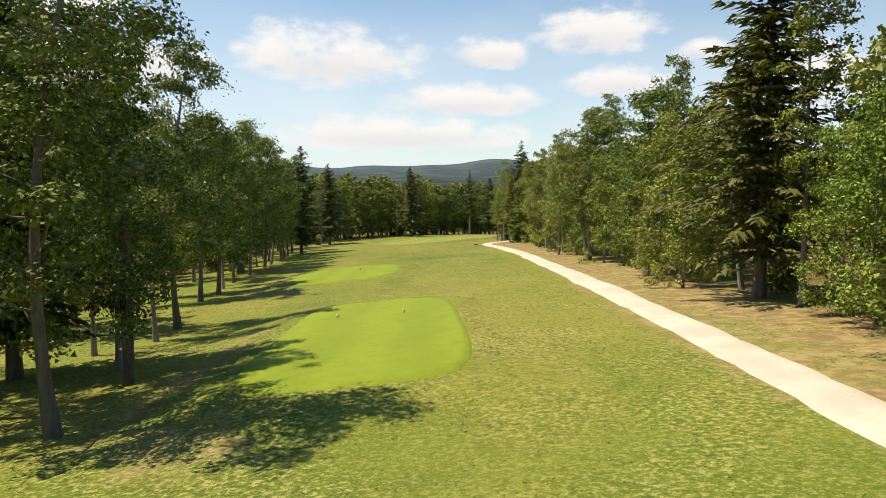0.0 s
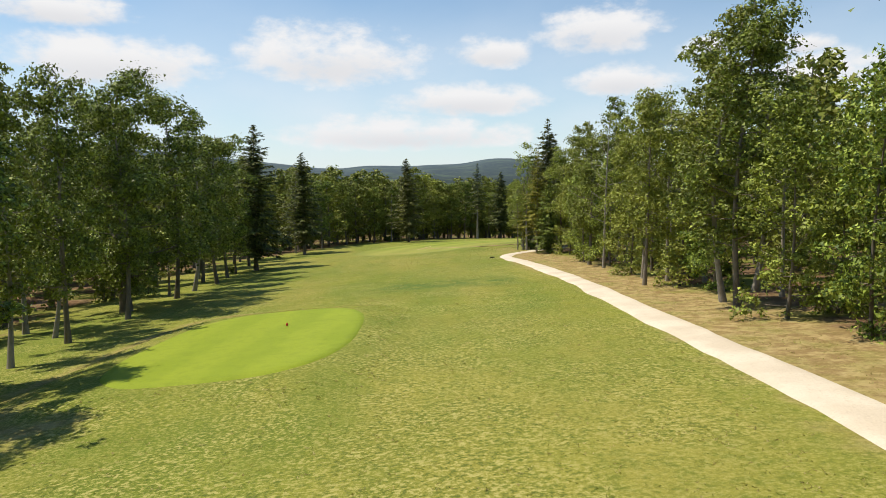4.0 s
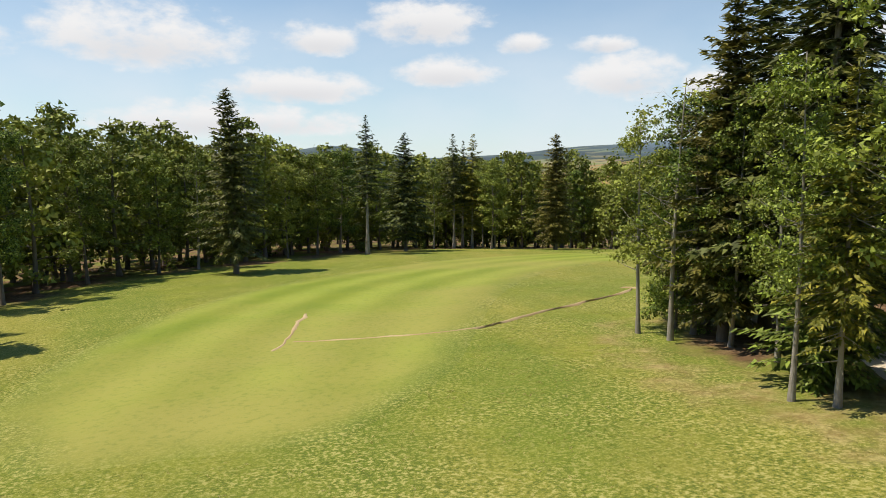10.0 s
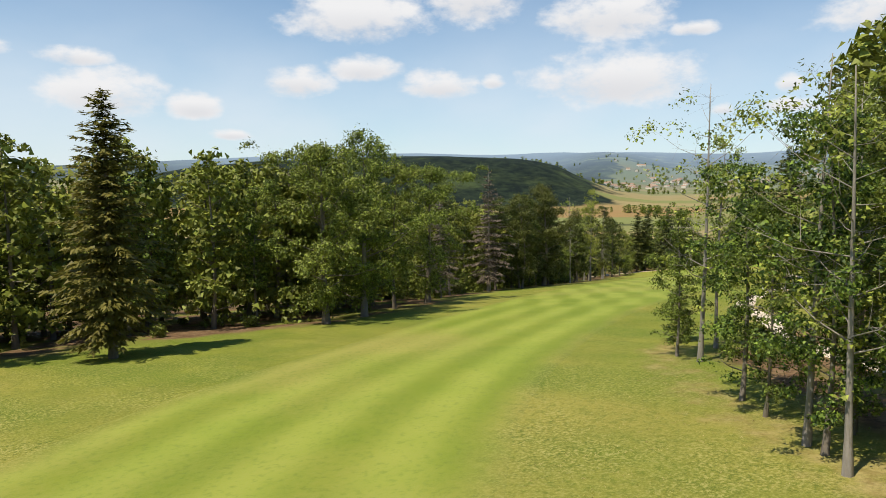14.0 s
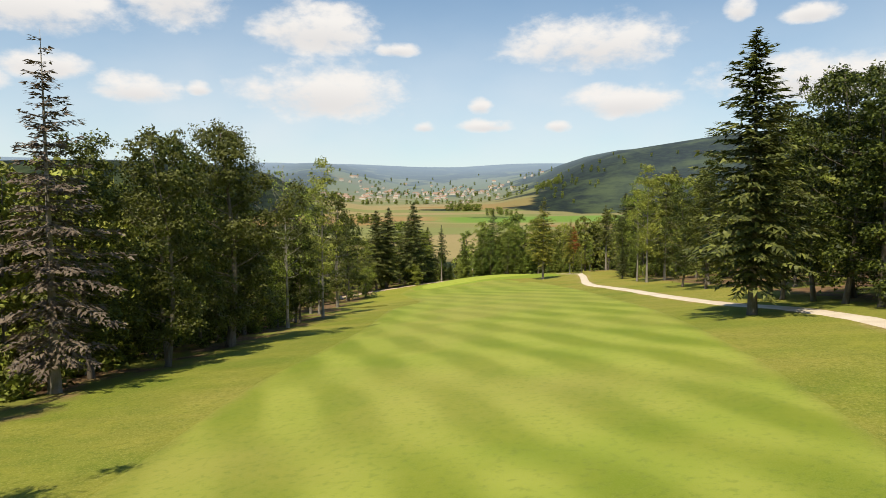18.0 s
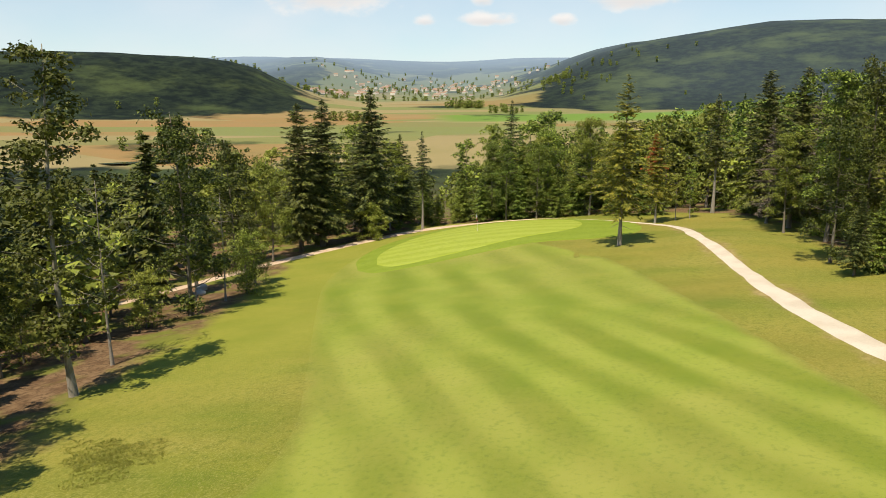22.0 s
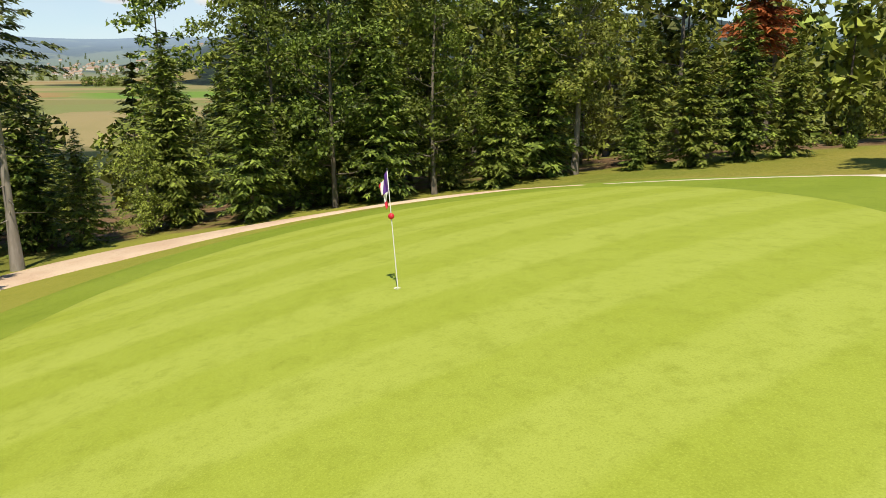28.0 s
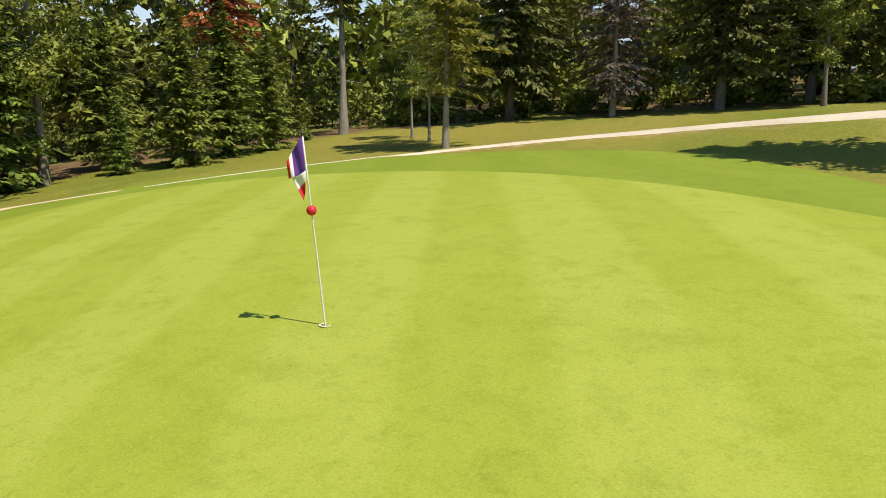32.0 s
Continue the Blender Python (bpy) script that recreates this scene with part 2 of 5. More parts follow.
def ground_material():
    m = Nodes("ground")
    rough, h, fine = rough_colour(m)
    # forest floor: leaf litter, bare earth, moss
    litter = m.mix(m.ramp(m.noise(0.8, 5), 0.35, 0.65), (0.14, 0.085, 0.046), (0.235, 0.155, 0.085))
    litter = m.mix(m.ramp(fine, 0.45, 0.62, 0, 0.8), litter, (0.09, 0.055, 0.03))
    litter = m.mix(m.ramp(m.noise(0.17, 4), 0.46, 0.60, 0, 0.85), litter, (0.16, 0.185, 0.03))
    edge = m.math("ADD", m.attr("forest"), m.math("MULTIPLY", m.math("SUBTRACT", m.noise(0.45, 5), 0.5), 0.9))
    near = m.mix(m.ramp(edge, 0.3, 0.75), rough, litter)
    # bare dry strip beside the track
    bare = m.math("ADD", m.attr("bare"), m.math("MULTIPLY", m.math("SUBTRACT", m.noise(0.7, 5), 0.5), 0.8))
    near = m.mix(m.ramp(bare, 0.3, 0.8, 0.0, 0.9), near, m.mix(m.ramp(m.noise(1.6, 5, 0.7), 0.40, 0.62), (0.25, 0.165, 0.075), (0.42, 0.32, 0.15)))
    # fields and woods of the valley
    p = m.t.nodes.new("ShaderNodeSeparateXYZ")
    m.t.links.new(m.pos, p.inputs[0])
    away = m.math("ADD", m.math("MULTIPLY", p.outputs[0], 0.93), m.math("MULTIPLY", p.outputs[1], 0.37))
    along = m.math("ADD", m.math("MULTIPLY", p.outputs[0], -0.37), m.math("MULTIPLY", p.outputs[1], 0.93))
    both = m.t.nodes.new("ShaderNodeCombineXYZ")
    m.put(m.math("MULTIPLY", away, 0.0105), both.inputs[0])
    m.put(m.math("MULTIPLY", along, 0.0026), both.inputs[1])
    plots = m.t.nodes.new("ShaderNodeTexVoronoi")
    plots.inputs["Scale"].default_value = 1.0
    plots.inputs["Randomness"].default_value = 0.8
    m.t.links.new(both.outputs[0], plots.inputs["Vector"])
    sepc = m.t.nodes.new("ShaderNodeSeparateColor")
    m.t.links.new(plots.outputs["Color"], sepc.inputs[0])
    field = m.mix(m.ramp(sepc.outputs[0], 0.30, 0.34), (0.205, 0.195, 0.072), (0.29, 0.235, 0.11))
    field = m.mix(m.ramp(sepc.outputs[1], 0.70, 0.74), field, (0.29, 0.185, 0.075))
    field = m.mix(m.ramp(sepc.outputs[2], 0.78, 0.82), field, (0.19, 0.21, 0.07))
    field = m.mix(m.ramp(along, -30.0, -220.0, 0.0, 0.45), field, (0.135, 0.165, 0.05))
    field = m.mix(m.ramp(m.noise(0.02, 5), 0.4, 0.7, 0, 0.35), field, (0.2, 0.19, 0.07))
    field = m.mix(m.math("MULTIPLY", m.ramp(away, 1090.0, 1150.0), m.ramp(away, 1290.0, 1260.0)), field, m.mix(m.ramp(along, 0.0, 60.0), (0.14, 0.235, 0.04), field))
    field = m.mix(m.ramp(m.attr("painted_haze"), 0.05, 0.26, 0.0, 0.75), field, (0.10, 0.13, 0.05))
    wood = m.mix(m.ramp(m.noise(0.045, 6, 0.72), 0.40, 0.64), (0.006, 0.011, 0.009), (0.022, 0.034, 0.018))
    wood = m.mix(m.ramp(m.noise(0.0065, 6, 0.65), 0.47, 0.66, 0.0, 0.7), wood, (0.07, 0.095, 0.033))
    woodm = m.math("ADD", m.attr("wood"), m.math("MULTIPLY", m.math("SUBTRACT", m.noise(0.006, 6), 0.5), 1.5))
    far = m.mix(m.ramp(woodm, 0.42, 0.56), field, wood)
    # haze painted into the base colour: distance pales the hills to blue-grey
    far = m.mix(m.math("MULTIPLY", m.attr("painted_haze"), 1.0), far, (0.23, 0.31, 0.40))
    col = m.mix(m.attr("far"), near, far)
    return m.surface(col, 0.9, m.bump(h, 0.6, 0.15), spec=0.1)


def fairway_material():
    m = Nodes("fairway_grass")
    uv = m.t.nodes.new("ShaderNodeUVMap")
    s = m.t.nodes.new("ShaderNodeSeparateXYZ")
    m.t.links.new(uv.outputs[0], s.inputs[0])
    wob = m.math("MULTIPLY", m.math("SUBTRACT", m.noise(0.12, 3), 0.5), 0.5)
    a = m.math("SINE", m.math("MULTIPLY", m.math("ADD", s.outputs[0], wob), math.pi / 2.7))
    # crossing cut, slanting over the lower half of the hole
    p = m.t.nodes.new("ShaderNodeSeparateXYZ")
    m.t.links.new(m.pos, p.inputs[0])
    dg = m.math("ADD", m.math("MULTIPLY", p.outputs[0], -0.53), m.math("MULTIPLY", p.outputs[1], 0.848))
    b = m.math("SINE", m.math("MULTIPLY", m.math("ADD", m.math("ADD", dg, wob), -82.98), math.pi / 1.92))
    low = m.ramp(p.outputs[0], 50.0, 95.0)
    worn = m.math("MULTIPLY", m.ramp(p.outputs[0], 205.0, 186.0, 0.25, 1.0), m.ramp(m.noise(0.09, 4), 0.34, 0.56, 0.45, 1.0))
    b = m.math("MULTIPLY", m.math("MULTIPLY", b, low), worn)
    st = m.ramp(m.math("ADD", m.math("MULTIPLY", a, m.math("MULTIPLY_ADD", low, -0.15, 0.5)), m.math("MULTIPLY", b, 0.75)), -0.7, 0.7)
    mid = m.noise(0.25, 5)
    fine = m.noise(3.5, 4, 0.7)
    blade = m.noise(22.0, 3, 0.7)
    lo = m.mix(m.ramp(mid, 0.35, 0.7), (0.148, 0.205, 0.014), (0.188, 0.23, 0.020))
    hi = m.mix(m.ramp(mid, 0.35, 0.7), (0.24, 0.295, 0.036), (0.29, 0.325, 0.050))
    col = m.mix(st, lo, hi)
    dry = m.ramp(m.math("ADD", m.noise(0.05, 5), m.math("MULTIPLY", fine, 0.2)), 0.50, 0.8, 0, 0.8)
    dry = m.math("MULTIPLY", dry, m.math("MULTIPLY_ADD", low, -0.35, 1.0))
    col = m.mix(dry, col, (0.31, 0.275, 0.07))
    col = m.mix(m.ramp(fine, 0.5, 0.32, 0, 0.35), col, (0.10, 0.14, 0.025))
    col = m.mix(m.ramp(blade, 0.4, 0.7, 0, 0.25), col, (0.27, 0.3, 0.09))
    wild, rh, rf = rough_colour(m)
    e = m.ramp(m.math("ADD", m.attr("edge"), m.math("MULTIPLY", m.math("SUBTRACT", m.noise(0.5, 4), 0.5), 1.6)), 0.2, m.math("MULTIPLY_ADD", low, -1.5, 3.0))
    col = m.mix(e, wild, col)
    return m.surface(col, 0.8, m.bump(m.math("ADD", m.math("MULTIPLY", fine, 0.6), m.math("MULTIPLY", blade, 0.4)), 0.35, 0.06), spec=0.15)


def short_grass_material(name, lo, hi, width, angle, strength, phase=0.0, crisp=0.7, wander=2.2):
    """Closely mown turf with soft mowing bands, angle in degrees."""
    m = Nodes(name)
    p = m.t.nodes.new("ShaderNodeSeparateXYZ")
    m.t.links.new(m.pos, p.inputs[0])
    wob = m.math("MULTIPLY", m.math("SUBTRACT", m.noise(0.22, 3), 0.5), wander)
    d = m.math("ADD", m.math("MULTIPLY", p.outputs[0], math.cos(radians(angle))), m.math("MULTIPLY", p.outputs[1], math.sin(radians(angle))))
    st = m.ramp(m.math("SINE", m.math("MULTIPLY", m.math("ADD", m.math("ADD", d, phase), wob), math.pi / width)), -crisp, crisp)
    st = m.math("MULTIPLY", st, strength)
    st = m.math("ADD", st, m.math("MULTIPLY", m.noise(0.55, 5), 1.0 - strength))
    col = m.mix(st, lo, hi)
    fine = m.noise(6.0, 5, 0.7)
    blade = m.noise(38.0, 4, 0.8)
    patchy = m.noise(1.7, 6, 0.7)
    col = m.mix(m.ramp(patchy, 0.54, 0.30, 0, 0.45), col, tuple(c * 0.8 for c in lo))
    col = m.mix(m.ramp(fine, 0.48, 0.3, 0, 0.3), col, tuple(c * 0.65 for c in lo))
    col = m.mix(m.ramp(blade, 0.5, 0.3, 0, 0.5), col, tuple(c * 0.7 for c in lo))
    col = m.mix(m.ramp(blade, 0.5, 0.7, 0, 0.45), col, tuple(c * 1.2 for c in hi))
    return m.surface(col, 0.75, m.bump(m.math("ADD", m.math("MULTIPLY", fine, 0.5), m.math("MULTIPLY", blade, 0.5)), 0.3, 0.02), spec=0.2)


def track_material(name, a, b, c):
    m = Nodes(name)
    mid = m.noise(0.5, 5)
    grit = m.noise(9.0, 5, 0.75)
    stone = m.voronoi(14.0)
    col = m.mix(m.ramp(mid, 0.35, 0.65), a, b)
    col = m.mix(m.ramp(grit, 0.5, 0.72, 0, 0.5), col, c)
    col = m.mix(m.ramp(stone, 0.0, 0.35, 0.35, 0.0), col, tuple(min(q * 1.25, 0.9) for q in a))
    return m.surface(col, 0.92, m.bump(m.math("ADD", grit, m.math("MULTIPLY", stone, 0.4)), 0.5, 0.03), spec=0.15)


def leaf_material(name, a, b, c, translucent=0.35):
    m = Nodes(name)
    col = m.mix(m.math("POWER", m.island(), 1.7), a, b)
    r = m.random()
    col = m.mix(m.math("MULTIPLY", r, 0.55), col, c)
    return m.surface(col, 0.55, spec=0.25, translucent=translucent)


def bark_material(name, a, b, moss):
    m = Nodes(name)
    n = m.noise(5.0, 6, 0.7, stretch=(1, 1, 0.22))
    fine = m.noise(28.0, 4, 0.7, stretch=(1, 1, 0.3))
    col = m.mix(m.ramp(n, 0.35, 0.65), a, b)
    col = m.mix(m.ramp(m.noise(1.3, 4), 0.5, 0.7, 0, 0.6), col, moss)
    col = m.mix(m.math("MULTIPLY", m.random(), 0.45), col, (0.30, 0.27, 0.23))
    return m.surface(col, 0.9, m.bump(m.math("ADD", n, m.math("MULTIPLY", fine, 0.4)), 0.8, 0.04), spec=0.15)


def plain_material(name, colour, rough=0.5, metal=0.0, vary=0.12):
    m = Nodes(name)
    col = m.mix(m.ramp(m.noise(12.0, 4), 0.35, 0.65, 0.0, vary * 2), colour, tuple(c * 0.6 for c in colour))
    return m.surface(col, rough, metal=metal, bump=m.bump(m.noise(60.0, 3), 0.15, 0.004))


MAT_GROUND = ground_material()
MAT_FAIRWAY = fairway_material()
MAT_TEE = short_grass_material("tee_grass", (0.185, 0.25, 0.010), (0.26, 0.32, 0.020), 1.6, 0, 0.4)
MAT_GREEN = short_grass_material("green_grass", (0.265, 0.325, 0.024), (0.365, 0.42, 0.072), 1.5, 24.2, 0.40, 1.5, 0.35, 0.5)
MAT_COLLAR = short_grass_material("collar_grass", (0.18, 0.245, 0.018), (0.24, 0.305, 0.034), 1.8, 30, 0.3)
MAT_TRACK = track_material("limestone_track", (0.56, 0.485, 0.375), (0.64, 0.575, 0.46), (0.42, 0.35, 0.26))
MAT_SAND = track_material("sandy_track", (0.52, 0.38, 0.27), (0.60, 0.47, 0.34), (0.36, 0.25, 0.17))
MAT_OAK = leaf_material("oak_leaves", (0.034, 0.062, 0.011), (0.325, 0.425, 0.06), (0.24, 0.235, 0.04), 0.12)
MAT_ALDER = leaf_material("alder_leaves", (0.018, 0.034, 0.007), (0.15, 0.185, 0.026), (0.11, 0.11, 0.02), 0.10)
MAT_GROVE = leaf_material("maple_leaves", (0.024, 0.052, 0.009), (0.235, 0.335, 0.046), (0.19, 0.19, 0.03), 0.12)
MAT_BEECH = leaf_material("hornbeam_leaves", (0.055, 0.10, 0.014), (0.44, 0.555, 0.085), (0.34, 0.325, 0.06), 0.15)
MAT_SPRUCE = leaf_material("spruce_needles", (0.022, 0.040, 0.012), (0.195, 0.225, 0.05), (0.155, 0.145, 0.034), 0.10)
MAT_FIR = leaf_material("fir_needles", (0.034, 0.068, 0.013), (0.31, 0.425, 0.064), (0.23, 0.24, 0.04), 0.13)
MAT_RUST = leaf_material("dead_needles", (0.32, 0.095, 0.03), (0.50, 0.175, 0.055), (0.42, 0.15, 0.05), 0.3)
MAT_BROWN = leaf_material("withered_needles", (0.10, 0.078, 0.06), (0.225, 0.18, 0.13), (0.17, 0.135, 0.10), 0.10)
MAT_YELLOW = leaf_material("yellowing_needles", (0.10, 0.12, 0.02), (0.42, 0.38, 0.055), (0.30, 0.28, 0.04), 0.32)
MAT_OLIVE = leaf_material("olive_needles", (0.07, 0.078, 0.017), (0.245, 0.215, 0.045), (0.22, 0.19, 0.04), 0.25)
MAT_BARK = bark_material("grey_bark", (0.10, 0.08, 0.06), (0.19, 0.165, 0.13), (0.09, 0.10, 0.04))
MAT_BARK_PALE = bark_material("pale_bark", (0.22, 0.20, 0.17), (0.36, 0.33, 0.29), (0.14, 0.14, 0.08))
MAT_BARK_DARK = bark_material("dark_bark", (0.055, 0.042, 0.033), (0.11, 0.085, 0.065), (0.07, 0.08, 0.03))
MAT_WHITE = plain_material("white_paint", (0.78, 0.78, 0.76), 0.4)
MAT_RED = plain_material("red_paint", (0.62, 0.03, 0.05), 0.35)
MAT_PURPLE = plain_material("purple_cloth", (0.13, 0.05, 0.30), 0.8)
MAT_BLACK = plain_material("dark_plastic", (0.03, 0.03, 0.035), 0.4)
MAT_PLASTER = plain_material("house_plaster", (0.74, 0.68, 0.58), 0.85)
MAT_ROOF = plain_material("clay_roof_tiles", (0.36, 0.25, 0.18), 0.85)
MAT_STONE = plain_material("field_stone", (0.55, 0.52, 0.46), 0.85)


# ---------------------------------------------------------------- land
TERRAIN = {(0, 0): -4.462, (0, 1): -7.582, (0, 2): -1.166, (0, 3): -0.547, (1, 0): -4.721,
           (1, 1): -0.459, (1, 2): -0.824, (2, 0): -3.265, (2, 1): 1.932, (3, 0): 1.011}
# mown tees: centre, half width, half length, turn, height over the land
TEES = [(-2.7, 26.6, 3.5, 10.2, 2.0, 0.40), (-8.4, 62.6, 4.7, 9.2, 2.0, 0.40)]


def soft(v, lo, hi):
    """v kept within lo and hi, with a soft knee."""
    k = 12.0
    v = lo + k * np.logaddexp(0, (v - lo) / k)
    return hi - k * np.logaddexp(0, (hi - v) / k)


def smooth(v, a, b):
    q = np.clip((v - a) / (b - a), 0, 1)
    return q * q * (3 - 2 * q)


def turn_in(x, y, cx, cy, deg):
    c, s = math.cos(radians(deg)), math.sin(radians(deg))
    return (x - cx) * c + (y - cy) * s, -(x - cx) * s + (y - cy) * c


def core_z(x, y):
    u, v = (soft(x, -50, 290) - 100) / 100, (soft(y, -25, 285) - 140) / 100
    z = sum(c * u ** i * v ** j for (i, j), c in TERRAIN.items())
    z = z - 0.16 * 8 * np.logaddexp(0, (x - 274) / 8)          # the slope beyond the green
    gx, gy = turn_in(x, y, 240.0, 236.5, -22)
    z = z + 1.15 * np.exp(-((gx / 17.0) ** 2 + (gy / 11.5) ** 2) ** 1.3)
    hx, hy = turn_in(x, y, 225.2, 224.2, 15)
    z = z - 0.32 * np.exp(-((hx / 3.0) ** 2 + (hy / 1.5) ** 2) ** 1.5)      # grass hollow by the green
    z = z + 0.72 * np.exp(-(((x - 230.5) / 11.0) ** 2 + ((y - 210.5) / 6.0) ** 2))     # swell beside the track
    for cx, cy, a, b, deg, h in TEES:
        tx, ty = turn_in(x, y, cx, cy, deg)
        d = ((np.abs(tx) / (a + 1.2)) ** 4 + (np.abs(ty) / (b + 1.2)) ** 4) ** 0.25
        z = z + h * (1 - smooth(d, 0.86, 1.3))
    return z


def hill(az_, r, mid, width, near, far, top, power=2.6):
    d = (az_ - mid) / width
    return top * np.exp(-np.abs(d) ** power) * smooth(r, near, far) * (1 - smooth(r, far + 300, far + 1500))


def far_z(x, y):
    dx, dy = x - 130.0, y - 215.0
    r = np.hypot(dx, dy) + 1e-6
    az_ = np.degrees(np.arctan2(dx, dy))          # clockwise from +y
    z = -34 + 28 * smooth(r, 700, 1700) + 245 * smooth(r, 1700, 4600)
    z = z + (5 * np.sin(np.radians(az_) * 9) + 7 * np.sin(np.radians(az_) * 17 + 1)) * smooth(r, 1500, 3800)
    # the wooded ridge, the long hill across the valley, the knoll over the village
    z = z + np.interp(az_, [20, 30, 36, 45, 49, 54, 58, 60.5, 63, 66, 69], [0, 60, 79, 89, 92, 89, 84, 77, 44, 13, 0]) * smooth(r, 1000, 1500) * (1 - smooth(r, 1800, 3000))
    z = z + np.interp(az_, [77, 80, 83, 85, 87, 89.5, 94.5, 99, 103.5, 108, 120, 138], [0, 14, 52, 86, 116, 142, 164, 186, 190, 184, 140, 0]) * smooth(r, 1150, 2100) * (1 - smooth(r, 2400, 3600))
    z = z + hill(az_, r, 65.5, 3.4, 2250, 2700, 48, 2.0)
    z = z + (34 * np.exp(-np.abs((az_ + 5.8) / 4.6) ** 4) + 66 * np.exp(-np.abs((az_ - 2.8) / 3.8) ** 2)) * smooth(r, 2500, 3900)
    z = z - 170 * np.exp(-np.abs((az_ - 2) / 26) ** 3) * smooth(r, 1700, 4600)
    z = z + 6 * np.sin(x * 0.006 + 1) * np.cos(y * 0.007) * smooth(r, 1200, 2200)
    return z


def ground_z(x, y):
    x, y = np.asarray(x, float), np.asarray(y, float)
    dx, dy = x - 120.0, y - 130.0
    d = np.hypot(np.maximum(np.abs(dx) - 190, 0), np.maximum(np.abs(dy) - 175, 0))
    w = smooth(d, 0, 420)
    z = core_z(x, y) * (1 - w) + far_z(x, y) * w
    # wooded rise to the south-east of the green
    px, py = x - 130.0, y - 215.0
    r, az_ = np.hypot(px, py), np.degrees(np.arctan2(px, py))
    return z + 30 * np.exp(-np.abs((az_ - 104) / 15) ** 2.4) * smooth(r, 165, 420) * (1 - smooth(r, 520, 900))


def gz(x, y):
    return float(ground_z(x, y))


def curve_points(pts, step):
    """Catmull-Rom through pts, resampled about every step metres."""
    p = [Vector((*q, 0)) if len(q) == 2 else Vector(q) for q in pts]
    p = [p[0] * 2 - p[1]] + p + [p[-1] * 2 - p[-2]]
    dense = []
    for a, b, c, d in zip(p, p[1:], p[2:], p[3:]):
        n = max(2, int((c - b).length / step * 4))
        for k in range(n):
            t = k / n
            dense.append(0.5 * (2 * b + (c - a) * t + (2 * a - 5 * b + 4 * c - d) * t * t + (3 * b - a - 3 * c + d) * t ** 3))
    dense.append(p[-2])
    out, run = [dense[0]], 0.0
    for q, r in zip(dense, dense[1:]):
        run += (r - q).length
        if run >= step:
            out.append(r)
            run = 0.0
    return np.array([(q.x, q.y) for q in out])


def seg_distance(x, y, line):
    """Distance from points to a polyline."""
    best = np.full(np.shape(x), 1e9)
    for (ax, ay), (bx, by) in zip(line, line[1:]):
        ex, ey = bx - ax, by - ay
        t = np.clip(((x - ax) * ex + (y - ay) * ey) / (ex * ex + ey * ey + 1e-9), 0, 1)
        best = np.minimum(best, np.hypot(x - ax - t * ex, y - ay - t * ey))
    return best


def inside(x, y, poly):
    c = np.zeros(np.shape(x), bool)
    for (ax, ay), (bx, by) in zip(poly, np.roll(poly, -1, axis=0)):
        hit_ = ((ay > y) != (by > y)) & (x < (bx - ax) * (y - ay) / (by - ay + 1e-12) + ax)
        c ^= hit_
    return c


# ---------------------------------------------------------------- plan of the hole
LEFT_EDGE = [(-5.5, -45), (-6.5, -15), (-8.5, 8), (-12, 26), (-17, 48), (-21, 76), (-25, 108), (-27.5, 148), (-25, 172), (-17, 192),
             (-6, 203), (6, 216), (18, 227), (38, 226), (58, 219), (75, 222), (100, 231), (125, 234.5), (155, 240.5), (185, 250),
             (212, 256.4), (236, 263), (250, 257), (262, 249)]
RIGHT_EDGE = [(11.5, -45), (11.3, 5), (11.3, 25), (11.8, 42), (13.2, 65), (12.9, 95), (13.6, 118), (10.6, 129), (11.2, 143), (19, 147),
              (27, 156), (33, 167), (38, 174), (47, 181), (56, 184), (70, 180), (92, 183), (126, 186), (160, 192), (190, 198), (214, 202),
              (240, 203), (258, 207), (263, 216), (265, 226), (266, 236), (263, 245)]
TRACK = [(7.8, -45), (7.6, 0), (7.7, 11), (8.0, 18), (8.5, 30), (8.9, 45), (9.1, 60), (9.2, 80), (8.4, 100), (7.2, 112), (7.7, 119),
         (9.6, 123.4), (12.2, 127.5), (20.6, 142), (37, 162), (55, 178.5), (62, 181.5), (69, 184.3), (77, 187.6), (92, 188.9),
         (115, 188.7), (128, 191), (138, 195.3), (150, 198.5), (174, 203.8), (190, 207.9), (204, 209.8), (222, 211.4), (232, 212.6),
         (241, 213.4), (247, 215.4), (252, 220.5), (256.5, 228.5)]
BACK = [(256.0, 227.5), (259.4, 234), (259.4, 240), (257.8, 245), (255, 249.8), (250, 253.6), (243, 257.2), (236, 260.2), (227, 263.2), (208, 268)]
BACK_WIDTH = ([0, 0.14, 0.2, 0.28, 0.42, 1], [0.25, 0.25, 0.8, 1.8, 1.5, 0.9])
FAIRWAY_LEFT = [(-11, 134), (-14.5, 142), (-14.2, 153), (-10.5, 166), (-3.4, 177), (12, 192), (25, 199), (37, 203), (48, 205.5), (61, 209),
                (91, 217), (106, 221), (121, 223.5), (136, 226.5), (162, 233), (175, 233), (186, 237), (200, 243), (214, 248.5), (224, 250.5), (231, 251)]
FAIRWAY_RIGHT = [(-3, 133.5), (2, 140), (5.5, 148), (9.5, 157.5), (14.5, 166.5), (20.5, 174.5), (29.5, 181), (39.5, 186), (52, 190), (65, 193), (80, 195.3),
                 (110, 197), (135, 200), (150, 203), (175, 208), (195, 213), (208, 216.5), (218, 219.6), (225, 222.4), (230, 227), (234, 233)]
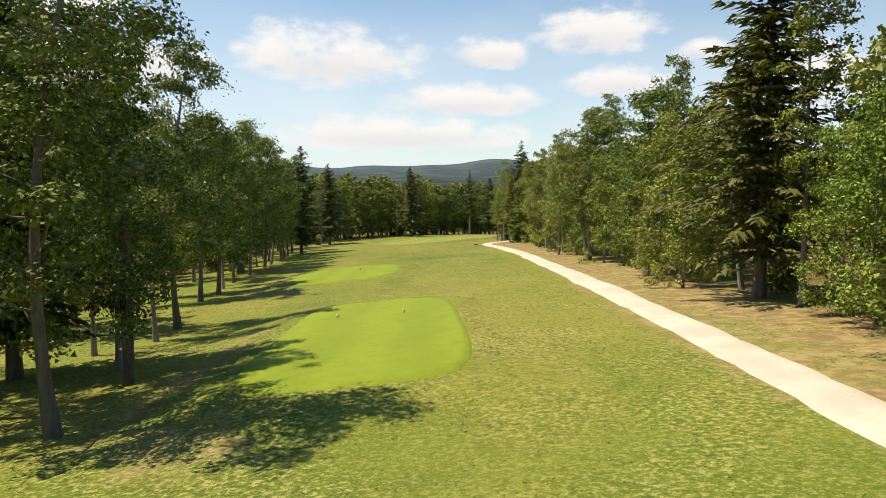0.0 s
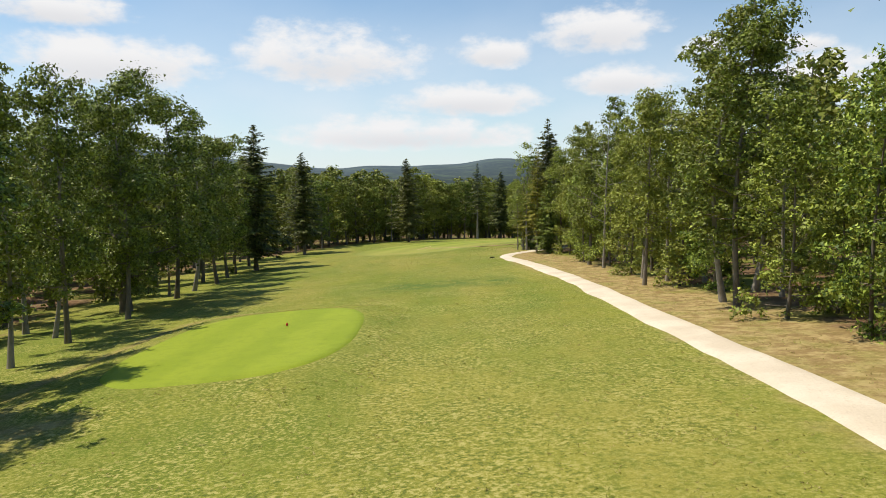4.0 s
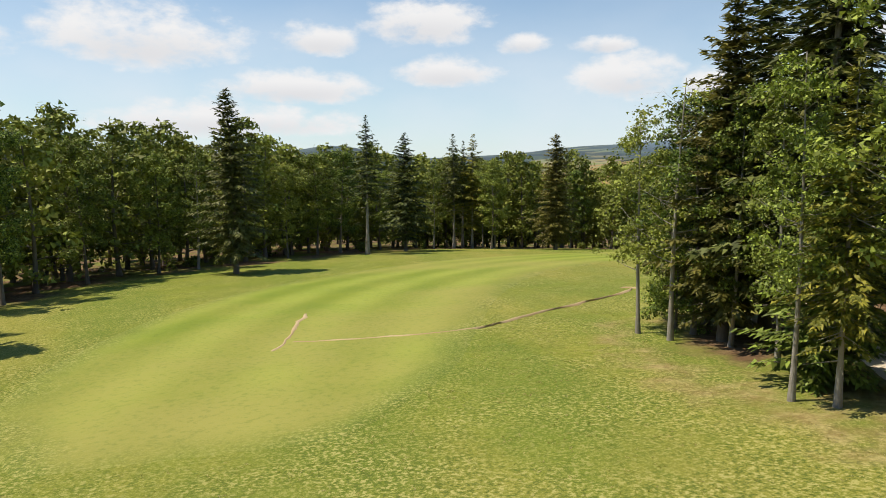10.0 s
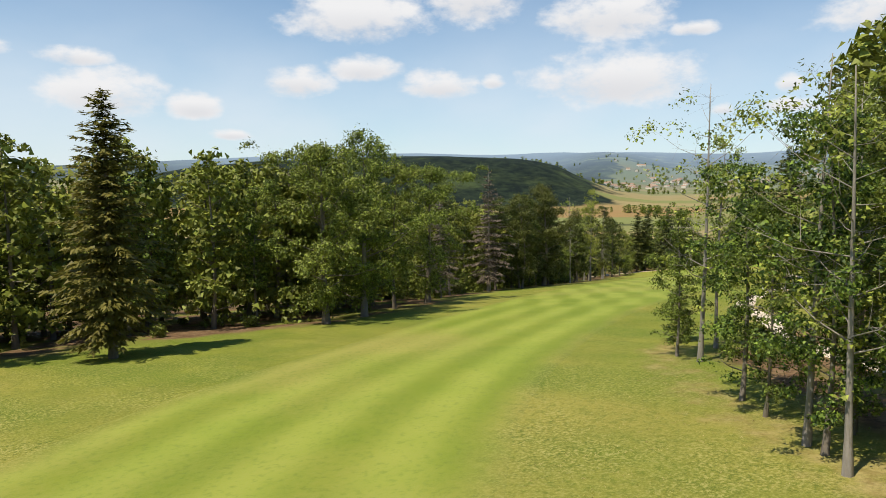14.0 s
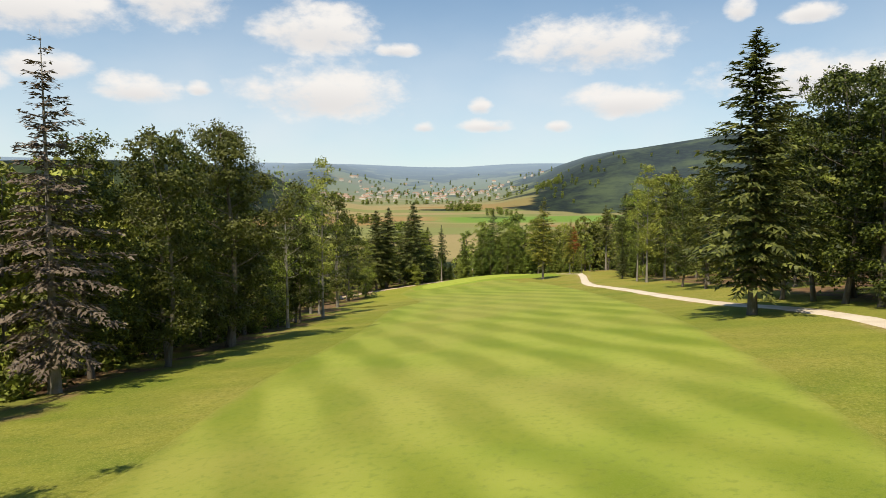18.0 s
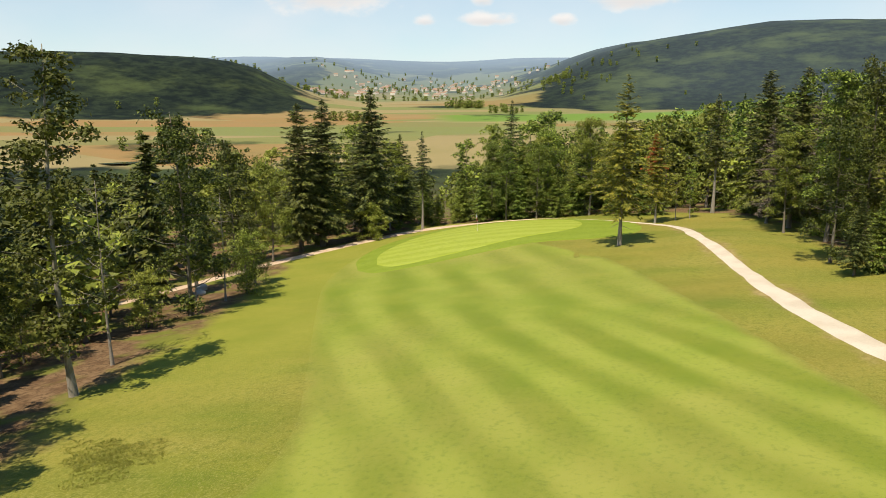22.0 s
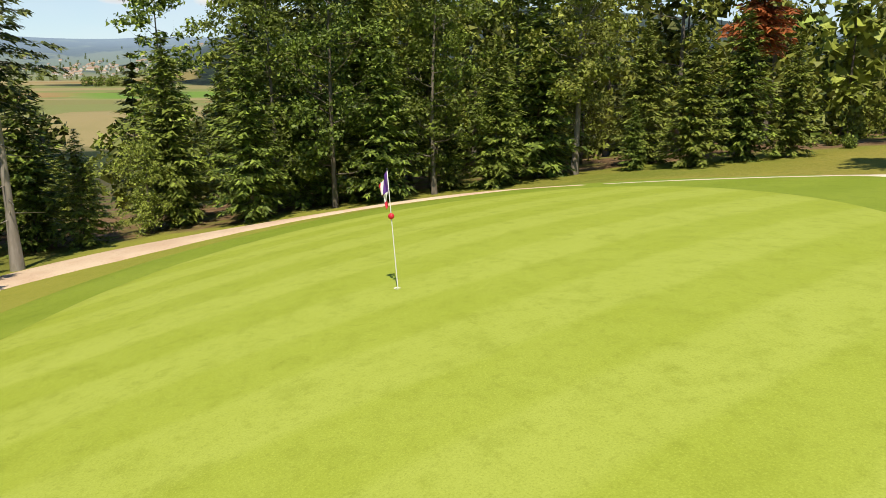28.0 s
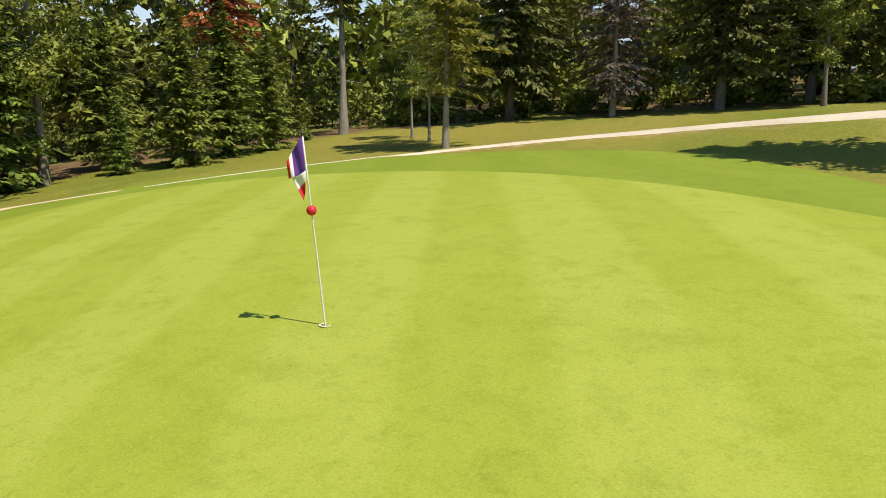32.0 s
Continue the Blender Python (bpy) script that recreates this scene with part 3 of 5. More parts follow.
GREEN = [(222.4, 246.0), (229, 248.0), (237, 248.0), (244, 247.0), (250, 244.8), (254, 240.8), (255.6, 235.5), (255.2, 229.6), (252.4, 226.6),
         (248, 225.4), (243.6, 225.8), (239.4, 227.7), (235.9, 230.3), (232.4, 233.0), (228.2, 236.0), (223.4, 240.2), (220.8, 243.6)]
FLAG = (240.88, 238.52)
FLAG_LEAN = (0.06, 0.065, 0.0)
FLAG_SIDE = (0.8, 0.6, 0.0)
LEFT = curve_points(LEFT_EDGE, 4.0)
RIGHT = curve_points(RIGHT_EDGE, 4.0)
OPEN = np.array(list(LEFT) + list(RIGHT[::-1]))
TRACK_LINE = curve_points(TRACK, 1.0)


def link_mesh(name, verts, faces, material, parent=None, uv=None, smooth_shade=True, attrs=None):
    me = bpy.data.meshes.new(name)
    me.from_pydata([tuple(v) for v in verts], [], [tuple(f) for f in faces])
    me.materials.append(material)
    if smooth_shade:
        me.polygons.foreach_set("use_smooth", np.ones(len(me.polygons), bool))
    if uv is not None:
        layer = me.uv_layers.new(name="UVMap")
        idx = np.zeros(len(me.loops), int)
        me.loops.foreach_get("vertex_index", idx)
        layer.data.foreach_set("uv", np.asarray(uv, float)[idx].ravel())
    for key, vals in (attrs or {}).items():
        a = me.attributes.new(key, "FLOAT", "POINT")
        a.data.foreach_set("value", np.asarray(vals, float))
    me.update()
    ob = new(name, me)
    if parent is not None:
        ob.parent = parent
    return ob


def axis(lo, hi, step, grow, end_lo, end_hi):
    a = list(np.arange(lo, hi + 0.01, step))
    s, v = step, lo
    left = []
    while v > end_lo:
        s *= grow
        v -= s
        left.append(v)
    s, v = step, a[-1]
    while v < end_hi:
        s *= grow
        v += s
        a.append(v)
    return np.array(left[::-1] + a)


def build_ground():
    xs, ys = axis(-40, 285, 1.9, 1.08, -4700, 4700), axis(-25, 275, 1.9, 1.08, -4700, 4700)
    X, Y = np.meshgrid(xs, ys)
    Z = ground_z(X, Y)
    out = np.where(inside(X, Y, OPEN), -1.0, 1.0)
    rim = np.minimum(seg_distance(X, Y, LEFT), seg_distance(X, Y, RIGHT))
    side = smooth(-X, -2, 6) * smooth(-Y, -165, -145)           # grass runs in under the trees beside the tees
    lea = smooth(Y - 0.12 * X, 192, 205)                         # and under the lower wood
    forest = smooth(out * rim - 5.0 * side + 3.2 * lea, -3.0, 5.0 + 5.0 * side) * (1 - 0.12 * lea - 0.12 * side)
    dt = seg_distance(X, Y, TRACK_LINE)
    tl = np.interp(Y, [-45, 30, 60, 100, 118, 140], [7.6, 8.5, 9.1, 8.6, 7.6, 10.0])
    wild = (smooth(X - tl, 0.3, 1.4) * smooth(-(X - tl), -8, -4.5)) * smooth(-Y, -150, -122)
    bare = np.maximum(smooth(-dt, -2.2, -0.8) * 0.62, wild * 0.72)
    for cx, cy, a, b, deg, h in TEES:
        tx, ty = turn_in(X, Y, cx, cy, deg)
        d = ((np.abs(tx) / (a + 1.2)) ** 4 + (np.abs(ty) / (b + 1.2)) ** 4) ** 0.25
        bare = np.maximum(bare, 0.56 * smooth(d, 0.92, 1.08) * (1 - smooth(d, 1.25, 1.5)) * smooth(-tx, -0.2 * a, 0.7 * a))
    verge = smooth(-out * seg_distance(X, Y, RIGHT), -1.0, 1.0) * smooth(out * seg_distance(X, Y, RIGHT), -6.0, -1.5)
    bare = np.maximum(bare, 0.52 * verge * smooth(Y, 112, 122) * (1 - smooth(X, 52, 62)))
    dx, dy = X - 130.0, Y - 215.0
    R = np.hypot(dx, dy)
    A = np.degrees(np.arctan2(dx, dy))
    far = smooth(np.hypot(np.maximum(np.abs(X - 120) - 190, 0), np.maximum(np.abs(Y - 130) - 175, 0)), 60, 260)
    wood = 0.25 + 0 * X
    wood = np.maximum(wood, 1.2 * np.exp(-np.abs((A - 45) / 21) ** 4) * smooth(R, 950, 1150))
    wood = np.maximum(wood, np.interp(A, [78, 82, 87, 130, 138], [0.25, 0.55, 0.95, 0.95, 0.3]) * smooth(R, 1050, 1350))
    wood = np.maximum(wood, 0.62 * smooth(R, 2400, 3200))
    wood = np.maximum(wood, 1.2 * smooth(-R, -520, -380))
    wood = np.maximum(wood, 1.2 * smooth(np.abs(A - 72), 48, 60))
    # how much haze the far colour carries, by distance and bearing
    painted_haze = np.maximum(smooth(R, 1250, 4400) * 0.85, 0.10 * smooth(A, 80, 95) * smooth(R, 950, 1500))
    painted_haze = painted_haze * (1 - 0.68 * (1 - smooth(np.abs(A), 22, 38)))
    ny, nx = X.shape
    i = np.arange(nx * ny).reshape(ny, nx)
    faces = np.stack([i[:-1, :-1], i[:-1, 1:], i[1:, 1:], i[1:, :-1]], -1).reshape(-1, 4)
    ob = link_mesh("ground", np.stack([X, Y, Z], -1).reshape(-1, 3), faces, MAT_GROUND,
                   attrs={"forest": forest.ravel(), "bare": bare.ravel(), "far": far.ravel(), "wood": wood.ravel(), "painted_haze": painted_haze.ravel()})
    return tagged(ob, "rolling grassy ground running into forest floor and valley fields", "ground", kind="structure")


def ribbon(name, left, right, across, material, lift, label, category, crown=0.0):
    """A strip between two edge lines with the same number of points, laid on the land."""
    n = len(left)
    f = np.linspace(0, 1, across + 1)
    P = left[:, None, :] * (1 - f)[None, :, None] + right[:, None, :] * f[None, :, None]
    Z = ground_z(P[..., 0], P[..., 1]) + lift + crown * (1 - (2 * f - 1) ** 2)
    Z[:, 0] -= 0.14
    Z[:, -1] -= 0.14
    Z[0] -= 0.12
    Z[-1] -= 0.12
    w = np.linalg.norm(right - left, axis=1)
    mid = (left + right) / 2
    run = np.concatenate([[0], np.cumsum(np.linalg.norm(np.diff(mid, axis=0), axis=1))])
    uv = np.stack([(f[None, :] - 0.5) * w[:, None], np.repeat(run[:, None], across + 1, 1)], -1).reshape(-1, 2)
    rim = np.minimum(np.minimum(f, 1 - f)[None, :] * w[:, None], np.minimum(run, run[-1] - run)[:, None]).ravel()
    i = np.arange(n * (across + 1)).reshape(n, across + 1)
    faces = np.stack([i[:-1, :-1], i[:-1, 1:], i[1:, 1:], i[1:, :-1]], -1).reshape(-1, 4)
    ob = link_mesh(name, np.concatenate([P, Z[..., None]], -1).reshape(-1, 3), faces, material, uv=uv, attrs={"edge": rim})
    return tagged(ob, label, category, kind="structure")


def patch(name, outline, material, lift, label, category, rings=14):
    """A closed mown patch laid on the land."""
    o = np.asarray(outline, float)
    c = o.mean(axis=0)
    verts, faces = [], []
    n = len(o)
    fr = np.concatenate([np.linspace(0.04, 0.97, rings), [1.0]])
    for k, f in enumerate(fr):
        P = c + (o - c) * f
        z = ground_z(P[:, 0], P[:, 1]) + (lift if k < len(fr) - 1 else -0.1)
        verts += [(a, b, h) for (a, b), h in zip(P, z)]
    for k in range(len(fr) - 1):
        for j in range(n):
            a, b = k * n + j, k * n + (j + 1) % n
            faces.append((b, a, a + n, b + n))
    faces.append(tuple(range(n)))
    ob = link_mesh(name, verts, faces, material)
    if ob.data.polygons[0].normal.z < 0:
        ob.data.flip_normals()
    return tagged(ob, label, category, kind="structure")


def offset_lines(line, half, wob=0.0, seed=1):
    d = np.gradient(line, axis=0)
    d /= np.linalg.norm(d, axis=1)[:, None]
    nrm = np.stack([-d[:, 1], d[:, 0]], -1)
    rng = np.random.default_rng(seed)
    k = len(line)
    wl = np.convolve(rng.normal(0, 1, k + 6), np.ones(4) / 4, "same")[3:3 + k] * wob
    wr = np.convolve(rng.normal(0, 1, k + 6), np.ones(4) / 4, "same")[3:3 + k] * wob
    half = np.broadcast_to(half, k)
    return line + nrm * (half + wl)[:, None], line - nrm * (half + wr)[:, None]


def superellipse(cx, cy, a, b, deg, p=3.4, n=56, wob=0.0):
    t = np.linspace(0, 2 * math.pi, n, endpoint=False)
    x = a * np.sign(np.cos(t)) * np.abs(np.cos(t)) ** (2 / p) * (1 + wob * np.sin(3 * t + 1))
    y = b * np.sign(np.sin(t)) * np.abs(np.sin(t)) ** (2 / p) * (1 + wob * np.sin(2 * t))
    c, s = math.cos(radians(deg)), math.sin(radians(deg))
    return np.stack([cx + x * c - y * s, cy + x * s + y * c], -1)


build_ground()
la, ra = offset_lines(TRACK_LINE, np.interp(TRACK_LINE[:, 0], [205, 235, 250], [0.95, 0.7, 0.32]), 0.16, 3)
ribbon("path", la, ra, 6, MAT_TRACK, 0.05, "pale crushed limestone cart track winding beside the fairway", "path", 0.03)
BACK_LINE = curve_points(BACK, 1.0)
la, ra = offset_lines(BACK_LINE, np.interp(np.linspace(0, 1, len(BACK_LINE)), *BACK_WIDTH), 0.16, 4)
ribbon("path_behind_green", la, ra, 6, MAT_SAND, 0.07, "sandy brown track curving round behind the green", "path", 0.03)
FL, FR = np.array(FAIRWAY_LEFT, float), np.array(FAIRWAY_RIGHT, float)
fl, fr_ = curve_points(FL, 0.4), curve_points(FR, 0.4)
pick = np.linspace(0, 1, 190)
fl = np.stack([np.interp(pick, np.linspace(0, 1, len(fl)), fl[:, k]) for k in (0, 1)], -1)
fr_ = np.stack([np.interp(pick, np.linspace(0, 1, len(fr_)), fr_[:, k]) for k in (0, 1)], -1)
ribbon("fairway", fl, fr_, 34, MAT_FAIRWAY, 0.06, "mown fairway turf with light and dark mowing stripes", "fairway")
for cx, cy, a, b, deg, h in TEES:
    patch("tee", superellipse(cx, cy, a, b, deg, 4.5 if b > 10 else 3.0), MAT_TEE, 0.05, "smooth bright green mown teeing ground on a low platform", "tee")
GREEN_LINE = curve_points(GREEN + GREEN[:1], 0.8)
gc = GREEN_LINE.mean(axis=0)
reach = np.linalg.norm(GREEN_LINE - gc, axis=1)
nx, ny = (GREEN_LINE - gc).T / reach
wider = 3.0 + 6.0 * np.clip(-ny, 0, 1) ** 2 * smooth(nx, -0.75, 0.1) * (1 - smooth(nx, 0.55, 0.95))
collar = gc + (GREEN_LINE - gc) * (1 + wider / reach)[:, None]
patch("collar", collar, MAT_COLLAR, 0.075, "darker longer-cut fringe of turf around the putting green", "green collar", 18)
patch("green", GREEN_LINE, MAT_GREEN, 0.105, "very short pale green putting surface with faint mowing bands", "putting green", 22)


# ---------------------------------------------------------------- trees
class Bits:
    """Collects vertices and faces."""

    def __init__(self):
        self.v, self.f, self.n = [], [], 0

    def tube(self, pts, radii, sides=6):
        pts = [Vector(p) for p in pts]
        base = self.n
        for k, (p, r) in enumerate(zip(pts, radii)):
            d = (pts[min(k + 1, len(pts) - 1)] - pts[max(k - 1, 0)]).normalized()
            s = d.cross(Vector((0.3, 1, 0.1))).normalized()
            t = d.cross(s)
            for j in range(sides):
                a = 2 * math.pi * j / sides
                q = p + (s * math.cos(a) + t * math.sin(a)) * r
                self.v.append((q.x, q.y, q.z))
        for k in range(len(pts) - 1):
            for j in range(sides):
                a, b = base + k * sides + j, base + k * sides + (j + 1) % sides
                self.f.append((a, b, b + sides, a + sides))
        self.f.append(tuple(base + (len(pts) - 1) * sides + j for j in range(sides)))
        self.n += len(pts) * sides

    def mesh(self, name, material, smooth_shade=True):
        me = bpy.data.meshes.new(name)
        me.from_pydata(self.v, [], self.f)
        me.materials.append(material)
        if smooth_shade:
            me.polygons.foreach_set("use_smooth", np.ones(len(me.polygons), bool))
        return me


def leaf_mesh(name, centre, u, v, material):
    """Pointed leaf sprays: a three-cornered blade at each centre, spanned by u and v."""
    n = len(centre)
    V = np.empty((n, 3, 3))
    V[:, 0] = centre - u * 0.8 + v
    V[:, 1] = centre - u * 0.7 - v
    V[:, 2] = centre + u * 1.25
    me = bpy.data.meshes.new(name)
    me.vertices.add(n * 3)
    me.vertices.foreach_set("co", V.ravel())
    me.loops.add(n * 3)
    me.loops.foreach_set("vertex_index", np.arange(n * 3))
    me.polygons.add(n)
    me.polygons.foreach_set("loop_start", np.arange(n) * 3)
    me.polygons.foreach_set("loop_total", np.full(n, 3))
    me.materials.append(material)
    me.update()
    me.validate()
    return me


def unit(a):
    return a / (np.linalg.norm(a, axis=-1, keepdims=True) + 1e-9)


def make_thing(name, parts, label, category):
    root = new(name)
    root.empty_display_size = 0.3
    for pname, me in parts:
        ob = new(pname, me)
        ob.parent = root
    return tagged(root, label, category)


def broadleaf(seed, H, low, spread, leaves, size, mat, bark, label, bare=0.0, thick=0.014, twigs=2):
    """A forest broadleaf: bent tapered trunk, rising limbs, leaf clumps along them; low is where the crown starts."""
    rng = np.random.default_rng(seed)
    bits = Bits()
    sway = rng.normal(0, 0.018 * H, 2)
    bend = rng.normal(0, 0.012 * H, 2)
    hs = np.linspace(0, 1, 9)
    trunk = [Vector((sway[0] * h * h + bend[0] * math.sin(h * 4), sway[1] * h * h + bend[1] * math.sin(h * 4), -0.3 + h * H * 0.93)) for h in hs]
    r0 = thick * H
    bits.tube(trunk, [r0 * (1.45 if k == 0 else 1.0) * (1 - 0.88 * h) for k, h in enumerate(hs)], 7)

    def on_trunk(h):
        k = min(int(h * 8), 7)
        return trunk[k].lerp(trunk[k + 1], h * 8 - k)

    C, D, R = [], [], []
    nl = 24
    for k in range(nl):
        h = low + (0.97 - low) * (k + rng.uniform(0, 0.9)) / nl
        a = k * 2.4 + rng.uniform(-0.6, 0.6)
        prof = math.sin(math.pi * min(1, (h - low) / (1 - low) * 0.76 + 0.22)) ** 0.7
        L = spread * prof * rng.uniform(0.40, 1.2)
        rise = rng.uniform(0.2, 0.85) * (0.5 + 0.75 * h)
        s = on_trunk(min(h, 0.97))
        e = s + Vector((math.cos(a) * L, math.sin(a) * L, L * rise))
        m_ = s.lerp(e, 0.5) + Vector((0, 0, -0.08 * L))
        r = r0 * (1 - 0.85 * h) * 0.40
        if twigs:
            bits.tube([s, m_, e], [r, r * 0.6, r * 0.15], 4 if twigs > 1 else 3)
        for q in range(4):
            f = rng.uniform(0.3, 1.05)
            b = s.lerp(e, min(f, 1.0))
            off = Vector(np.clip(rng.normal(0, 1, 3), -1.5, 1.5))
            off.z = off.z * 0.7 + 0.2
            off = off * (0.27 * L + 0.24)
            t = b + off
            if twigs > 1:
                bits.tube([b, t], [r * 0.32, r * 0.06], 3)
            if rng.uniform() > bare:
                C.append(b.lerp(t, 0.9))
                D.append(off.normalized())
                R.append(rng.uniform(0.35, 1.0) * (0.32 + 0.17 * spread))
        if rng.uniform() > bare:
            C.append(e)
            D.append((e - s).normalized())
            R.append(rng.uniform(0.5, 0.9) * (0.32 + 0.17 * spread))
    for k in range(5):
        C.append(on_trunk(rng.uniform(low * 0.7, 0.98)))
        D.append(Vector((0, 0, 1)))
        R.append(0.22 + 0.09 * spread)
    C, D, R = np.array([tuple(c) for c in C]), np.array([tuple(c) for c in D]), np.array(R)
    # leaves crowd the outer and upper skin of each clump; some stray
    which = rng.choice(len(C), leaves, p=R ** 1.8 / (R ** 1.8).sum())
    way = unit(rng.normal(size=(leaves, 3)) + np.array([0, 0, 0.45]) + D[which] * 0.35)
    ph = rng.uniform(0, 6.283, (len(C), 3))[which]
    rad = rng.normal(0.84, 0.20, leaves) * (1 + 0.26 * np.sin(4 * way[:, 0] + ph[:, 0]) + 0.22 * np.sin(5 * way[:, 1] + ph[:, 1]) + 0.2 * np.sin(6 * way[:, 2] + ph[:, 2]))
    stray = rng.uniform(size=leaves) < 0.14
    d = way * np.where(stray, rng.uniform(0.2, 1.75, leaves), rad)[:, None]
    d[:, 2] = d[:, 2] * 0.66 - 0.12 * (d[:, 0] ** 2 + d[:, 1] ** 2)
    pos = C[which] + d * R[which][:, None]
    nrm = unit(way * 0.75 + rng.normal(size=(leaves, 3)) * 0.5 + np.array([-0.05, 0, 0.3]))
    u = unit(np.cross(nrm, rng.normal(size=(leaves, 3))))
    v = np.cross(nrm, u)
    sz = size * rng.uniform(0.5, 1.3, leaves)[:, None]
    crown = leaf_mesh("crown", pos, u * sz * 0.5, v * sz * 0.42, mat)
    return make_thing("tree", [("trunk", bits.mesh("trunk", bark)), ("crown", crown)], label, "tree")


def conifer(seed, H, low, spread, tiers, per, mat, bark, label, size=0.5, thin=0.0, droop=0.25, bare_low=True, thick=0.013, power=0.85):
    """A spruce or fir: straight tapered trunk, whorls of drooping boughs with hanging sprays."""
    rng = np.random.default_rng(seed)
    bits = Bits()
    lean = rng.normal(0, 0.012 * H, 2)
    hs = np.linspace(0, 1, 7)
    r0 = thick * H
    pts = [Vector((lean[0] * h * h, lean[1] * h * h, -0.3 + h * (H + 0.3))) for h in hs]
    bits.tube(pts, [r0 * (1.5 if k == 0 else 1.0) * (1 - 0.96 * h) for k, h in enumerate(hs)], 7)
    C, U, V = [], [], []
    heights = low + (1 - low) * (np.linspace(0, 0.985, tiers) ** 0.92)
    if bare_low:
        for k in range(14):
            h, a = rng.uniform(0.12, low + 0.1), rng.uniform(0, 6.3)
            L = spread * rng.uniform(0.2, 0.55)
            s = Vector((lean[0] * h * h, lean[1] * h * h, h * H))
            bits.tube([s, s + Vector((math.cos(a) * L, math.sin(a) * L, -0.12 * L))], [r0 * 0.16, 0.008], 3)
    for i, h in enumerate(heights):
        f = (h - low) / (1 - low)
        L0 = spread * ((1 - f) ** power) * (0.55 + 0.45 * min(1, f * 6)) + 0.12
        for j in range(per):
            if rng.uniform() < thin:
                continue
            a = j * 6.283 / per + i * 1.3 + rng.uniform(-0.35, 0.35)
            L = L0 * rng.uniform(0.45, 1.22)
            z0 = h * H + rng.uniform(-0.2, 0.2)
            up = 0.35 * f - droop * (1 - f) + rng.uniform(-0.08, 0.08)
            s = Vector((lean[0] * h * h, lean[1] * h * h, z0))
            e = s + Vector((math.cos(a) * L, math.sin(a) * L, up * L))
            if L > 0.7:
                bits.tube([s, s.lerp(e, 0.55) + Vector((0, 0, -0.04 * L)), e], [r0 * 0.14 * (1 - f) + 0.012, 0.012, 0.004], 3)
            n = max(2, int(L / (size * 0.42)))
            t = (np.arange(n) + rng.uniform(0.2, 1.0, n)) / n
            dirv = np.array([math.cos(a), math.sin(a), up])
            side = np.array([-math.sin(a), math.cos(a), 0])
            for sgn in (-1, 1, 0):
                wdt = (1.05 - t) * L * 0.30 + 0.10
                c = np.array(s)[None] + dirv[None] * (t * L)[:, None] + side[None] * (sgn * wdt * rng.uniform(0.3, 1, n))[:, None]
                c[:, 2] -= 0.05 * L * (t - 0.5) ** 2 + (abs(sgn) * 0.10 + 0.05) * rng.uniform(0.3, 1.5, n)
                uu = dirv[None] * 0.8 + side[None] * sgn * 0.75 + rng.normal(0, 0.18, (n, 3)) - np.array([0, 0, 0.22 + 0.2 * abs(sgn)])
                uu = unit(uu)
                vv = unit(np.cross(uu, np.array([0, 0, 1.0]) + rng.normal(0, 0.35, (n, 3))))
                sc = size * rng.uniform(0.6, 1.15, n)[:, None] * (0.65 + 0.35 * min(1, L / 1.2))
                C.append(c)
                U.append(uu * sc * 0.62)
                V.append(vv * sc * 0.30)
    crown = leaf_mesh("crown", np.concatenate(C), np.concatenate(U), np.concatenate(V), mat)
    return make_thing("tree", [("trunk", bits.mesh("trunk", bark)), ("crown", crown)], label, "tree")


def bush(seed, R, leaves, size, mat, label):
    rng = np.random.default_rng(seed)
    bits = Bits()
    pos = []
    for k in range(9):
        a, L = rng.uniform(0, 6.3), R * rng.uniform(0.5, 1.1)
        e = Vector((math.cos(a) * L * 0.8, math.sin(a) * L * 0.8, R * rng.uniform(0.5, 1.25)))
        bits.tube([Vector((0, 0, -0.1)), e * 0.5 + Vector((0, 0, 0.1)), e], [0.03, 0.02, 0.006], 4)
        n = leaves // 9
        d = unit(rng.normal(size=(n, 3))) * (rng.uniform(0.1, 1, n) ** 0.5)[:, None] * R * 0.55
        p = np.array(e)[None] * rng.uniform(0.55, 1.05, n)[:, None] + d
        p[:, 2] = np.maximum(p[:, 2], 0.03)
        pos.append(p)
    pos = np.concatenate(pos)
    n = len(pos)
    nrm = unit(rng.normal(size=(n, 3)) + np.array([0, 0, 0.8]))
    u = unit(np.cross(nrm, rng.normal(size=(n, 3))))
    sz = size * rng.uniform(0.6, 1.2, n)[:, None]
    crown = leaf_mesh("foliage", pos, u * sz * 0.6, np.cross(nrm, u) * sz * 0.45, mat)
    return make_thing("shrub", [("stems", bits.mesh("stems", MAT_BARK_DARK)), ("foliage", crown)], label, "shrub")


